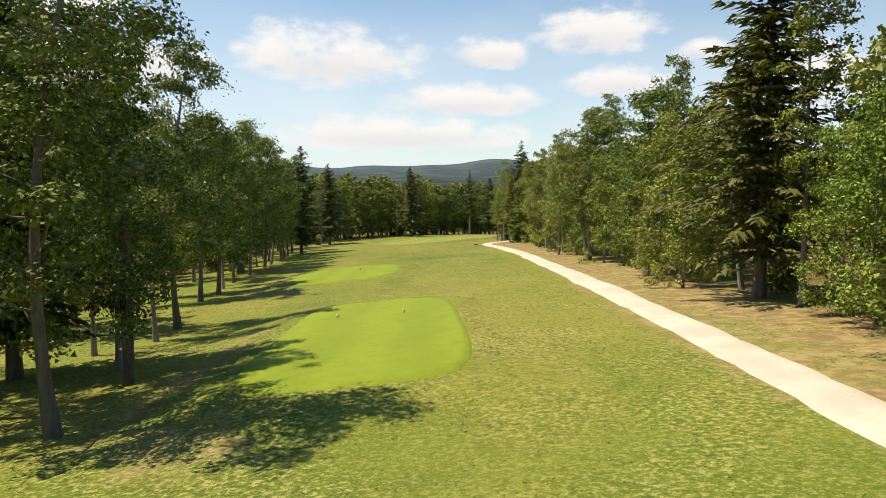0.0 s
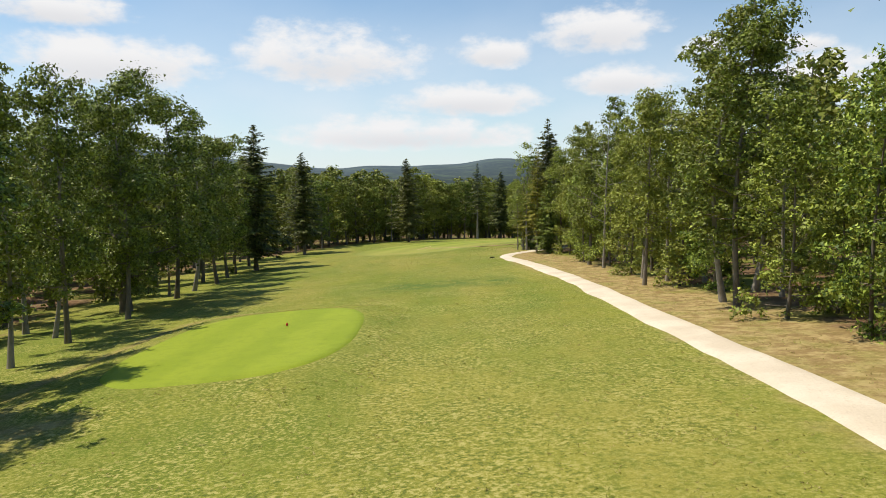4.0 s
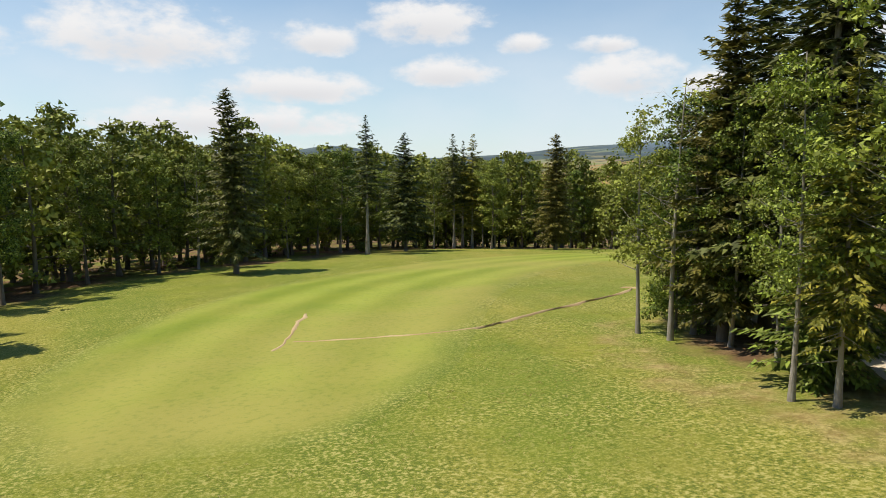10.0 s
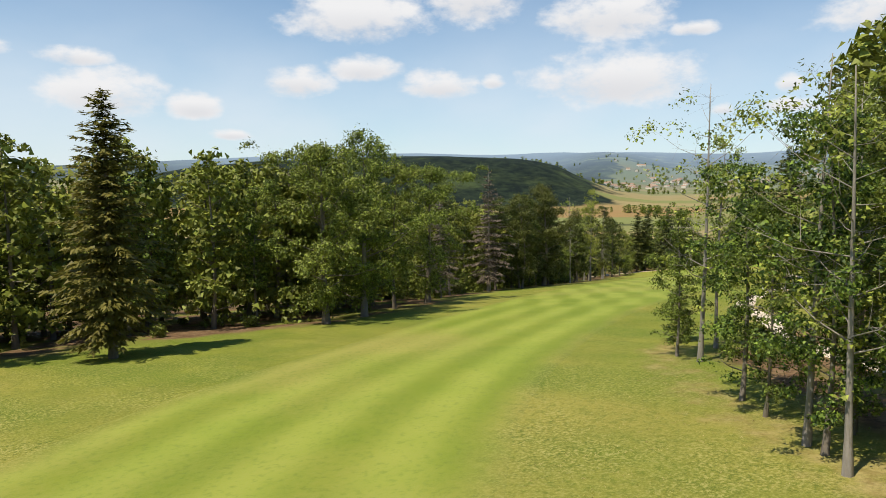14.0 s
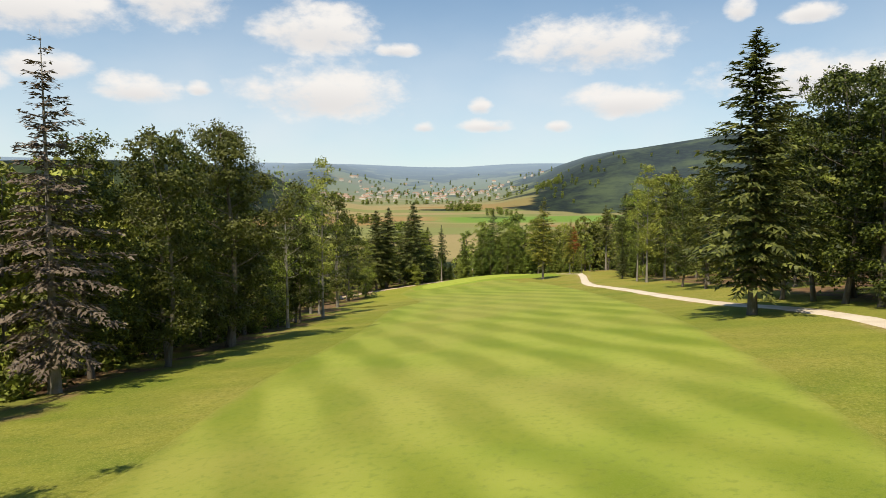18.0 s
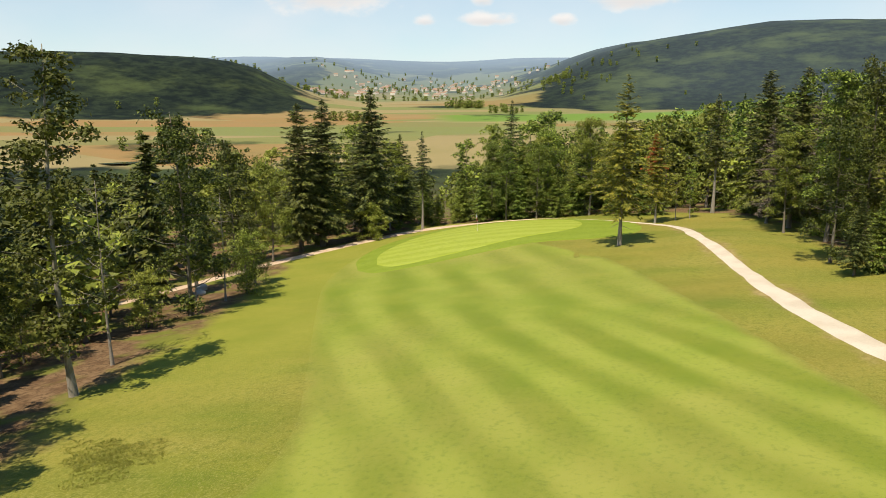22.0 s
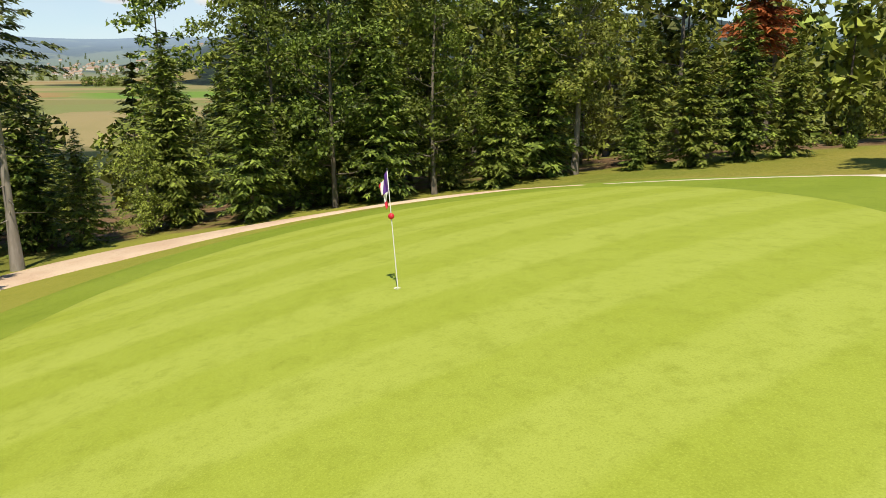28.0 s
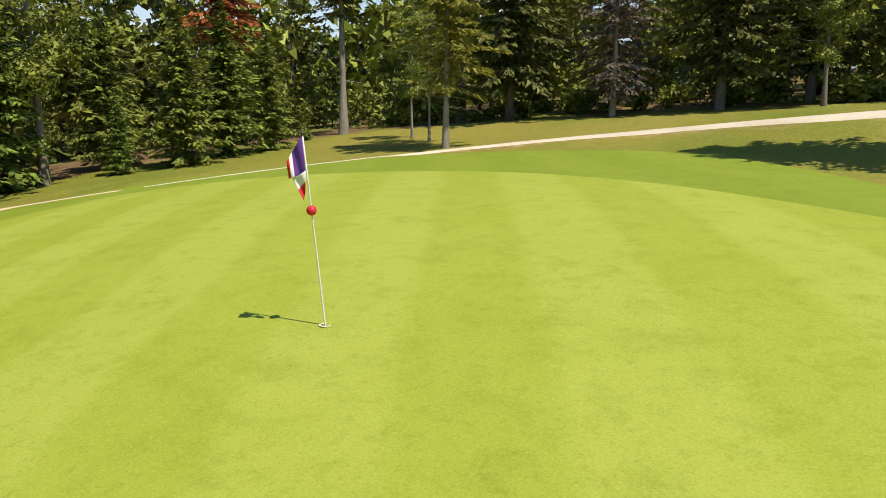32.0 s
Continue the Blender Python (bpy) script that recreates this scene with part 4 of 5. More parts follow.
OAK_L = "tall broadleaf forest tree in full green summer leaf"
BEECH_L = "slender broadleaf tree with bright light green leaves"
SPR_L = "tall dark green spruce with drooping boughs"
FIR_L = "young green fir with dense layered boughs"
KINDS = {
    "oak": [broadleaf(s, 15.0, 0.22, 2.6, 13500, 0.172, MAT_OAK, MAT_BARK, OAK_L, bare=0.08, thick=0.0105) for s in (1, 2, 3, 4)],
    "beech": [broadleaf(s, 14.0, 0.20, 2.1, 10500, 0.162, MAT_BEECH, MAT_BARK, BEECH_L, bare=0.12, thick=0.010) for s in (11, 12, 13)],
    "slim": [broadleaf(s, 15.0, 0.24, 1.45, 8200, 0.158, MAT_OAK, MAT_BARK_PALE, "tall slim tree with a narrow leafy crown", bare=0.15, thick=0.009) for s in (14, 15)],
    "young": [broadleaf(s, 9.0, 0.04, 1.8, 13000, 0.122, MAT_BEECH, MAT_BARK, "young tree with fine light green leaves to the ground", thick=0.008) for s in (24, 25)],
    "maple": [broadleaf(26, 14.0, 0.20, 2.1, 19000, 0.12, MAT_GROVE, MAT_BARK, "forest tree with fine green leaves and spreading boughs", bare=0.1, thick=0.011)],
    "alder": [broadleaf(s, 15.0, 0.12, 2.6, 13500, 0.178, MAT_ALDER, MAT_BARK, "dark-leaved forest tree with dense low branches", bare=0.05, thick=0.0105) for s in (5, 6)],
    "pole": [broadleaf(s, 15.0, 0.18, 1.5, 8000, 0.160, MAT_ALDER, MAT_BARK_PALE, "tall slim tree with dark leaves on a pale trunk", bare=0.15, thick=0.009) for s in (7,)],
    "broad": [broadleaf(23, 17.0, 0.12, 5.0, 31000, 0.19, MAT_ALDER, MAT_BARK, "broad old tree with a wide dark green crown", thick=0.019)],
    "edge": [broadleaf(s, 10.0, 0.04, 1.8, 8600, 0.150, MAT_BEECH, MAT_BARK, "slender young tree leafy down to the ground", thick=0.008) for s in (16, 17, 18)],
    "big": [broadleaf(s, 17.0, 0.12, 5.0, 31000, 0.19, MAT_OAK, MAT_BARK, "broad old oak with a wide dense green crown", thick=0.019) for s in (27, 29)],
    "lean": [broadleaf(s, 14.0, 0.30, 1.7, 5800, 0.150, MAT_BEECH, MAT_BARK_PALE, "thin pale-barked tree with sparse light green leaves", bare=0.3, thick=0.009) for s in (31, 32)],
    "bare": [broadleaf(41, 14.0, 0.3, 2.6, 1300, 0.15, MAT_BEECH, MAT_BARK_PALE, "half-dead tree with bare grey branches and few leaves", bare=0.75, thick=0.009)],
    "grove": [broadleaf(s, 13.0, 0.13, 2.2, 11500, 0.15, MAT_GROVE, MAT_BARK, "leafy dark green tree with low spreading branches", bare=0.12, thick=0.0095) for s in (43, 44)],
    "low": [broadleaf(s, 7.0, 0.05, 2.0, 7600, 0.152, MAT_BEECH, MAT_BARK, "young low broadleaf tree with leaves near the ground") for s in (51, 52)],
    "spruce": [conifer(s, 18.0, 0.13, 4.8, 34, 7, MAT_SPRUCE, MAT_BARK, SPR_L, size=0.44, power=0.72) for s in (61, 62, 63)],
    "thick": [conifer(67, 18.0, 0.09, 3.9, 38, 9, MAT_OLIVE, MAT_BARK, "dense spruce with olive green and yellow-brown boughs", size=0.40, power=0.62)],
    "high": [conifer(s, 18.5, 0.42, 3.2, 22, 6, MAT_SPRUCE, MAT_BARK_PALE, "tall spruce with a long bare pale trunk and high crown", size=0.36) for s in (64, 65)],
    "sparse": [conifer(66, 17.0, 0.22, 3.6, 32, 6, MAT_YELLOW, MAT_BARK_PALE, "spruce with thin yellow-green needles", size=0.36, thin=0.2, thick=0.010)],
    "fir": [conifer(s, 9.0, 0.05, 2.6, 27, 7, MAT_FIR, MAT_BARK, FIR_L, size=0.34, bare_low=False, droop=0.12) for s in (71, 72)],
    "dead": [conifer(81, 16.0, 0.10, 3.7, 40, 6, MAT_BROWN, MAT_BARK_PALE, "dead spruce with withered grey-brown twigs", size=0.26, thin=0.42)],
    "rust": [conifer(82, 11.0, 0.50, 1.7, 24, 8, MAT_RUST, MAT_BARK, "dead conifer with rust-red needles", size=0.34, thin=0.1)],
    "oak_back": [broadleaf(s, 15.0, 0.17, 2.6, 5600, 0.27, MAT_OAK, MAT_BARK, OAK_L, bare=0.08, thick=0.0105) for s in (1, 3)],
    "beech_back": [broadleaf(s, 14.0, 0.16, 2.1, 4600, 0.25, MAT_BEECH, MAT_BARK, BEECH_L, bare=0.12, thick=0.010) for s in (11, 13)],
    "alder_back": [broadleaf(s, 15.0, 0.12, 2.6, 5600, 0.28, MAT_ALDER, MAT_BARK, "dark-leaved forest tree with dense low branches", bare=0.05, thick=0.0105) for s in (5,)],
    "shrub": [bush(s, 0.8, 700, 0.20, MAT_OAK, "low green shrub at the wood's edge") for s in (96, 97)],
}
FAR = {
    "far_oak": [broadleaf(s, 14.0, 0.08, 3.3, 2300, 0.42, MAT_OAK, MAT_BARK_DARK, OAK_L, twigs=1) for s in (91, 92, 93)],
    "far_beech": [broadleaf(s, 13.0, 0.10, 2.9, 2000, 0.40, MAT_BEECH, MAT_BARK_DARK, OAK_L, twigs=1) for s in (98,)],
    "slope_oak": [broadleaf(s, 14.0, 0.08, 3.6, 480, 1.1, MAT_ALDER, MAT_BARK_DARK, OAK_L, twigs=0) for s in (111, 112, 113)],
    "slope_beech": [broadleaf(s, 13.0, 0.10, 3.0, 430, 1.05, MAT_BEECH, MAT_BARK_DARK, OAK_L, twigs=0) for s in (114,)],
    "slope_spruce": [conifer(115, 17.0, 0.08, 3.2, 16, 5, MAT_SPRUCE, MAT_BARK_DARK, SPR_L, size=1.5, bare_low=False)],
    "rise_oak": [broadleaf(s, 14.0, 0.03, 4.2, 300, 1.5, MAT_OAK, MAT_BARK_DARK, OAK_L, twigs=0) for s in (118, 119)],
    "rise_beech": [broadleaf(s, 13.0, 0.03, 3.8, 260, 1.4, MAT_BEECH, MAT_BARK_DARK, OAK_L, twigs=0) for s in (120,)],
    "distant": [broadleaf(s, 14.0, 0.03, 5.0, 170, 2.2, MAT_OAK, MAT_BARK_DARK, OAK_L, twigs=0) for s in (116, 117)],
    "sapling": [broadleaf(s, 3.0, 0.05, 1.1, 240, 0.36, MAT_OAK, MAT_BARK_DARK, OAK_L, twigs=0) for s in (101, 102, 103)],
    "bramble": [bush(104, 0.9, 260, 0.3, MAT_OAK, "bramble")],
}
HEIGHT = {"grove": 13, "oak_back": 15, "beech_back": 14, "alder_back": 15, "thick": 18, "young": 9, "maple": 14, "alder": 15, "pole": 15, "broad": 17, "slim": 15, "edge": 10, "oak": 15, "beech": 14, "big": 17, "lean": 14, "bare": 14, "low": 7, "spruce": 18, "high": 18.5, "sparse": 17, "fir": 9,
          "dead": 16, "rust": 11, "shrub": 0.8, "sapling": 3, "bramble": 0.9}
used = set()
placed = []
prng = random.Random(5)


def plant(kind, x, y, height=None, variant=None, group="forest trees"):
    """Stand one tree of a kind at a place; the first of each variant is the model itself."""
    pool = KINDS[kind]
    k = prng.randrange(len(pool)) if variant is None else variant % len(pool)
    model = pool[k]
    s = (height or HEIGHT[kind] * prng.uniform(0.85, 1.12)) / HEIGHT[kind]
    w = s * prng.uniform(0.92, 1.12)
    m = pose(x, y, gz(x, y) - 0.02, 0, 0, prng.uniform(0, 360)) @ Matrix.Diagonal((w, w, s, 1))
    if (kind, k) in used:
        ob = copy_thing(model, m)
        ob.matrix_basis = m
    else:
        used.add((kind, k))
        ob = model
        ob.matrix_basis = m
    tagged(ob, group=group)
    placed.append((x, y))
    return ob


# trees that stand out singly: kind, x, y, height
SINGLES = [
    ("spruce", -8.3, 189.4, 18.6), ("high", 8.0, 212.5, 19.0), ("thick", 37.6, 217.1, 17.7), ("spruce", -24.9, 155.9, 17.8),
    ("spruce", -24.5, 122.5, 18.7), ("spruce", 126.3, 194.4, 19.3), ("sparse", 230.3, 220.6, 18.2), ("dead", 105.9, 232.7, 19.5),
    ("high", 24.5, 229, 19), ("high", 26.5, 231, 18), ("sparse", 27.5, 228.5, 19), ("spruce", 14.5, 219, 17.5),
    ("beech", 31, 227.5, 15), ("beech", 29.4, 223.9, 15.5), ("big", 62.5, 218.0, 17.8), ("big", 56.6, 216.9, 17), ("oak", 70.3, 221, 17),
    ("big", 79, 223.5, 17.5), ("oak", 55.5, 225, 14), ("dead", 88, 228.5, 14),
    ("maple", -8.9, 15.8, 14), ("maple", -12.2, 18.6, 15), ("maple", -9.9, 21.8, 13), ("pole", -11.5, 24.7, 13), ("maple", -10.8, 9.5, 14), ("spruce", -15.4, 25, 17), ("slim", -11.6, 25.4, 14), ("bare", -14.5, 29, 11), ("maple", -13.6, 36, 16), ("oak", -17.8, 51.6, 15), ("oak", -21.8, 79.5, 16),
    ("lean", -13.0, 31.7, 12), ("oak", -18.2, 57, 14.5), ("slim", -19.7, 63, 15), ("oak", -20.8, 70, 16), ("big", -24.4, 85, 18.5), ("oak", -23.4, 92.5, 19), ("slim", -24.2, 99, 19), ("oak", -25.4, 113.5, 17.5), ("oak", -24, 105.5, 17), ("beech", -25.2, 95.6, 12), ("oak", -27.0, 109.6, 15), ("beech", -26.1, 119, 12),
    ("spruce", 13.5, 30, 16), ("oak", 13.3, 63.6, 14), ("oak", 12.9, 44.5, 13), ("beech", 12.4, 75.6, 13),
    ("lean", 11.2, 129.6, 15.5), ("lean", 10.2, 132.4, 11), ("sparse", 10.9, 131.4, 10), ("fir", 12.2, 133.5, 8), ("slim", 12.6, 136, 11), ("lean", 11.4, 143.6, 10.5), ("bare", 11.8, 141.6, 12), ("slim", 13.2, 139.5, 11), ("edge", 13.4, 143.8, 8), ("edge", 14.6, 146.2, 9), ("thick", 13.6, 140.6, 14), ("spruce", 16.0, 138.2, 17), ("thick", 15.2, 144.2, 11), ("grove", 13.4, 142.4, 11.5), ("spruce", 17.0, 142.4, 15.5), ("high", 14.6, 136.5, 19), ("edge", 13.9, 132, 9), ("sparse", 11.6, 121.9, 13), ("fir", 12.6, 119.2, 9), ("slim", 14.6, 125.5, 14), ("beech", 14.2, 118.5, 14),
    ("beech", 15.9, 86.1, 13.5), ("oak", 13.1, 96.1, 13),
    ("grove", 36.9, 175.0, 11), ("grove", 39.4, 174.6, 9), ("bare", 37.6, 175.6, 13), ("grove", 42.3, 178.7, 10), ("slim", 43.9, 175.4, 13), ("bare", 35.4, 174.2, 12), ("grove", 34.8, 170.4, 11.5), ("grove", 40.3, 177.4, 8.5), ("lean", 42.1, 174.9, 12), ("grove", 31.6, 166.6, 10.5), ("slim", 31.4, 164.4, 12), ("bare", 33.4, 168.6, 11),
    ("edge", 27.2, 160.1, 9), ("sparse", 26.9, 158.6, 10.5), ("slim", 25.2, 156.7, 11.5), ("slim", 25.4, 154.6, 11), ("grove", 29.5, 162.3, 9), ("lean", 37.2, 170.3, 12), ("edge", 33.9, 165.9, 9), ("slim", 23.6, 152.6, 11), ("slim", 29.2, 160.2, 12), ("edge", 21.4, 149.6, 8), ("oak", 27.6, 156.4, 11), ("slim", 40.5, 172.0, 12),
    ("bare", 49.3, 182.5, 15), ("grove", 50.3, 184.0, 8.5), ("lean", 53.4, 182.9, 12), ("fir", 55.1, 185.6, 4),
    ("broad", 125.4, 233.9, 19), ("alder", 114.5, 231.9, 16.5), ("alder", 110.8, 234.6, 16), ("alder", 118.6, 234.8, 17), ("alder", 121.5, 238.2, 17.5), ("alder", 128, 238.4, 14), ("bare", 142.6, 237.5, 19), ("pole", 147.2, 245.9, 14), ("alder", 142.1, 243, 14), ("alder", 148.5, 244.9, 12), ("edge", 144.8, 239.8, 8), ("pole", 152.7, 241.9, 15), ("alder", 137, 241, 15), ("edge", 150, 243.5, 8), ("edge", 138.8, 239.4, 7), ("alder", 150.5, 240.6, 15),
    ("lean", 156.7, 239.8, 21), ("lean", 169.4, 247.4, 18), ("alder", 171.2, 250.6, 18), ("pole", 182.6, 248.8, 20.5), ("bare", 188.5, 251.2, 13), ("low", 198.7, 256.4, 5), ("edge", 189.3, 259, 8), ("alder", 186, 257.5, 12),
    ("lean", 206.3, 257, 9), ("low", 211.6, 255, 6.5), ("bare", 208.5, 255.4, 11), ("alder", 215.6, 256.4, 8), ("oak", 231, 262.6, 14), ("spruce", 239.6, 262.8, 20), ("spruce", 243.6, 261.4, 20.5),
    ("spruce", 249.3, 255.6, 21.5), ("low", 246.6, 254.8, 6), ("high", 257.0, 250.6, 15), ("spruce", 253.5, 259, 18), ("spruce", 262.5, 256, 15),
    ("lean", 265.7, 232.3, 16), ("oak", 263.9, 225.7, 16.5), ("high", 268.5, 238.9, 19), ("sparse", 250.0, 216.3, 13.5), ("lean", 252.2, 213.6, 7), ("lean", 254.2, 211.6, 8), ("rust", 262.6, 216.4, 11.9),
    ("fir", 261.2, 217.8, 7.5), ("fir", 261.2, 220.6, 7), ("fir", 260.6, 215.4, 6), ("fir", 264.6, 227.5, 10), ("fir", 262.6, 223, 3.5), ("fir", 263.6, 232.6, 4), ("fir", 264.2, 238.6, 4.5), ("fir", 263.2, 242.6, 4), ("low", 264.4, 229.6, 5), ("low", 262.4, 246.8, 4.5), ("fir", 260.8, 249.2, 5), ("fir", 265.6, 221, 8), ("fir", 265, 236.5, 12), ("beech", 266, 233, 14), ("high", 260.9, 208.0, 17), ("dead", 245.6, 203.4, 13), ("dead", 246.8, 198.5, 16), ("spruce", 240, 202, 18), ("spruce", 235.5, 198.5, 17), ("oak", 228, 201, 18), ("spruce", 252, 203, 19), ("alder", 222, 199.5, 18), ("oak", 234.9, 203.5, 12),
    ("lean", 195.8, 201.1, 18), ("lean", 188.7, 199.7, 19), ("spruce", 209.5, 203.5, 6), ("fir", 211, 201.5, 6), ("alder", 167.7, 196.0, 13), ("alder", 160.4, 193.9, 13),
    ("alder", 131.2, 187.4, 18), ("alder", 134.6, 188.6, 18.5), ("alder", 138.2, 190.2, 17), ("alder", 136.2, 185.4, 19), ("alder", 127.4, 186.2, 17), ("spruce", 141.5, 190.6, 17),
    ("grove", 262.4, 238.4, 14), ("fir", 261.4, 242.2, 8), ("grove", 262.2, 233.6, 13), ("fir", 261.8, 236.2, 8), ("grove", 264.4, 241.0, 14), ("fir", 262.0, 230.6, 7),
    ("alder", 133.6, 240.2, 17), ("alder", 136.2, 243.4, 17), ("alder", 137.4, 239.6, 16), ("alder", 140.2, 241.8, 15), ("alder", 149.4, 239.4, 13),
    ("alder", 127.8, 184.6, 14), ("alder", 215.7, 203.6, 13), ("fir", 264.5, 240, 8), ("fir", 264.0, 246, 9), ("fir", 262, 251.5, 8), ("oak", 266.5, 234, 12),
]
for kind, x, y, h in SINGLES:
    plant(kind, x, y, h, group="trees at the fairway's edge")


GAP = [(256, 246.7), (345, 270.6)]          # low ground between the trees, open to the valley


def scatter(n_try, lo, hi, gap, seed, test=None, box=(-75, 330, -45, 330), apart=True, gap_half=2.8):
    """Places outside the open ground, lo to hi metres behind its edge, at least gap from one another."""
    rng = np.random.default_rng(seed)
    xs, ys = rng.uniform(box[0], box[1], n_try), rng.uniform(box[2], box[3], n_try)
    out = ~inside(xs, ys, OPEN)
    rim = np.minimum(seg_distance(xs, ys, LEFT), seg_distance(xs, ys, RIGHT))
    trk = np.minimum(seg_distance(xs, ys, TRACK_LINE), seg_distance(xs, ys, BACK_LINE))
    ok = out & (rim > lo) & (rim < hi) & (trk > 2.4)
    ok &= seg_distance(xs, ys, GAP) > gap_half
    got = list(placed) if apart else []
    start = len(got)
    for x, y in zip(xs[ok], ys[ok]):
        if test and not test(x, y):
            continue
        g = np.array(got[-900:]) if got else np.zeros((0, 2))
        if len(g) and np.min((g[:, 0] - x) ** 2 + (g[:, 1] - y) ** 2) < gap * gap:
            continue
        got.append((float(x), float(y)))
    return got[start:]


def fill(n_try, lo, hi, gap, kinds, seed, test=None, scale=(0.85, 1.12), group="forest trees", box=(-75, 330, -45, 330)):
    names = [k for k, w in kinds for _ in range(w)]
    rng = np.random.default_rng(seed + 50)
    for x, y in scatter(n_try, lo, hi, gap, seed, test, box):
        k = names[rng.integers(len(names))]
        deep = min(float(seg_distance(x, y, LEFT)), float(seg_distance(x, y, RIGHT))) > 3.4
        k = k + "_back" if deep and k + "_back" in KINDS else k
        plant(k, x, y, HEIGHT[k] * rng.uniform(*scale), group=group)


def mass(name, label, category, spots, kinds, seed, scale):
    """Woods too deep to count: all the plants of some places joined into one mesh with its trunks and leaves."""
    names = [k for k, w in kinds for _ in range(w)]
    rng = np.random.default_rng(seed)
    mats, V, F, M, n = [], [], [], [], 0
    cache = {}
    for k in set(names):
        for i, root in enumerate(FAR[k]):
            rows = []
            for ch in root.children:
                me = ch.data
                co = np.zeros(len(me.vertices) * 3)
                me.vertices.foreach_get("co", co)
                tri = [tuple(p.vertices) for p in me.polygons]
                rows.append((co.reshape(-1, 3), tri, me.materials[0]))
            cache[k, i] = rows
    for x, y in spots:
        k = names[rng.integers(len(names))]
        i = int(rng.integers(len(FAR[k])))
        s = rng.uniform(*scale)
        a = rng.uniform(0, 6.283)
        c, q = math.cos(a) * s * rng.uniform(0.9, 1.15), math.sin(a) * s
        z = gz(x, y) - 0.05
        for co, tri, mat in cache[k, i]:
            W = np.stack([co[:, 0] * c - co[:, 1] * q + x, co[:, 0] * q + co[:, 1] * c + y, co[:, 2] * s + z], -1)
            if mat not in mats:
                mats.append(mat)
            V.append(W)
            F.append((n, tri))
            M.append((len(tri), mats.index(mat)))
            n += len(W)
    V = np.concatenate(V)
    sizes = np.concatenate([[len(t) for t in tri] for _, tri in F])
    loops = np.concatenate([np.array([v for t in tri for v in t]) + b0 for b0, tri in F])
    me = bpy.data.meshes.new(name)
    me.vertices.add(len(V))
    me.vertices.foreach_set("co", V.ravel())
    me.loops.add(len(loops))
    me.loops.foreach_set("vertex_index", loops)
    me.polygons.add(len(sizes))
    me.polygons.foreach_set("loop_start", np.concatenate([[0], np.cumsum(sizes)[:-1]]))
    me.polygons.foreach_set("loop_total", sizes)
    me.polygons.foreach_set("material_index", np.concatenate([np.full(c, m) for c, m in M]))
    for mat in mats:
        me.materials.append(mat)
    me.update()
    me.validate()
    return tagged(new(name, me), label, category, kind="stuff")


def upper(x, y):
    return x < 70 or y < 200


def spread(x, y):
    return (upper(x, y) and not (x < 0 and y < 130)) or x > 245


def lower_left(x, y):
    return x >= 70 and y > 215 and x < 262


def tee_side(x, y):
    return x > 5 and x < 40 and y < 122


fill(900, 0.3, 4.0, 2.1, [("edge", 5), ("low", 1), ("slim", 3), ("bare", 1)], 100, lambda x, y: tee_side(x, y) and y > 27, (0.8, 1.15), box=(8, 22, -30, 122))
fill(160, 0.6, 5.0, 2.3, [("young", 1)], 119, lambda x, y: x > 5, (0.75, 1.1), box=(8, 20, 1, 27))
fill(3600, 0.4, 7, 3.1, [("oak", 3), ("beech", 3), ("slim", 4), ("lean", 1)], 101, lambda x, y: x < 0 and y < 150 and (y > 42 or x < -0.25 * y - 11), (0.95, 1.22))
fill(4200, 0.4, 6, 3.4, [("oak", 4), ("beech", 3), ("slim", 4), ("lean", 1), ("edge", 2)], 109,
     lambda x, y: upper(x, y) and x < 150 and not (0 < x < 24 and y < 27) and not (x < 0 and y < 150) and not (8 < x < 46 and 117 < y < 180 and y > x + 118), (0.95, 1.15))
fill(1800, 0.4, 9, 3.8, [("oak", 2), ("beech", 3), ("slim", 3), ("pole", 1), ("spruce", 2)], 112, lambda x, y: 150 <= x < 250 and y < 210, (1.1, 1.35))
fill(1200, 0.4, 9, 3.2, [("oak", 3), ("beech", 4), ("grove", 2), ("fir", 3), ("low", 1), ("spruce", 1), ("lean", 2)], 110, lambda x, y: x > 250, (0.85, 1.12))
fill(300, 0.4, 30, 3.0, [("fir", 2), ("low", 2)], 113, lambda x, y: x > 262 and abs((y - 246.7) - (x - 256) * 0.2685) < 4, (0.5, 0.75), box=(262, 300, 240, 262))
fill(500, 1.0, 14, 3.2, [("fir", 2), ("beech", 2), ("oak", 1)], 121, lambda x, y: x > 256 and y > 232, (1.0, 1.3), box=(256, 284, 232, 275))
fill(1500, 0.6, 8, 4.0, [("alder", 5), ("pole", 4)], 102, lower_left, (1.0, 1.3))
fill(2000, 0.0, 3.0, 2.4, [("shrub", 1)], 106, None, (0.5, 1.3), "shrubs at the wood's edge")
mass("forest", "deep mixed forest of leafy trees and spruces", "forest",
     scatter(5200, 8, 22, 4.4, 103, spread)
     + scatter(1200, 6, 24, 4.2, 115, lambda x, y: x >= 70 and y > 222, box=(70, 142, 222, 275))
     + scatter(3600, 6, 26, 4.4, 111, lambda x, y: x < 0 and y < 130), [("far_oak", 7), ("far_beech", 3)], 7, (0.98, 1.25))
mass("forest_bend", "tall mixed wood round the outer bend", "forest",
     scatter(1300, 4, 20, 3.6, 114, lambda x, y: y > 175 and x < 78, box=(-45, 80, 175, 260)), [("far_oak", 7), ("far_beech", 3)], 15, (1.12, 1.38))
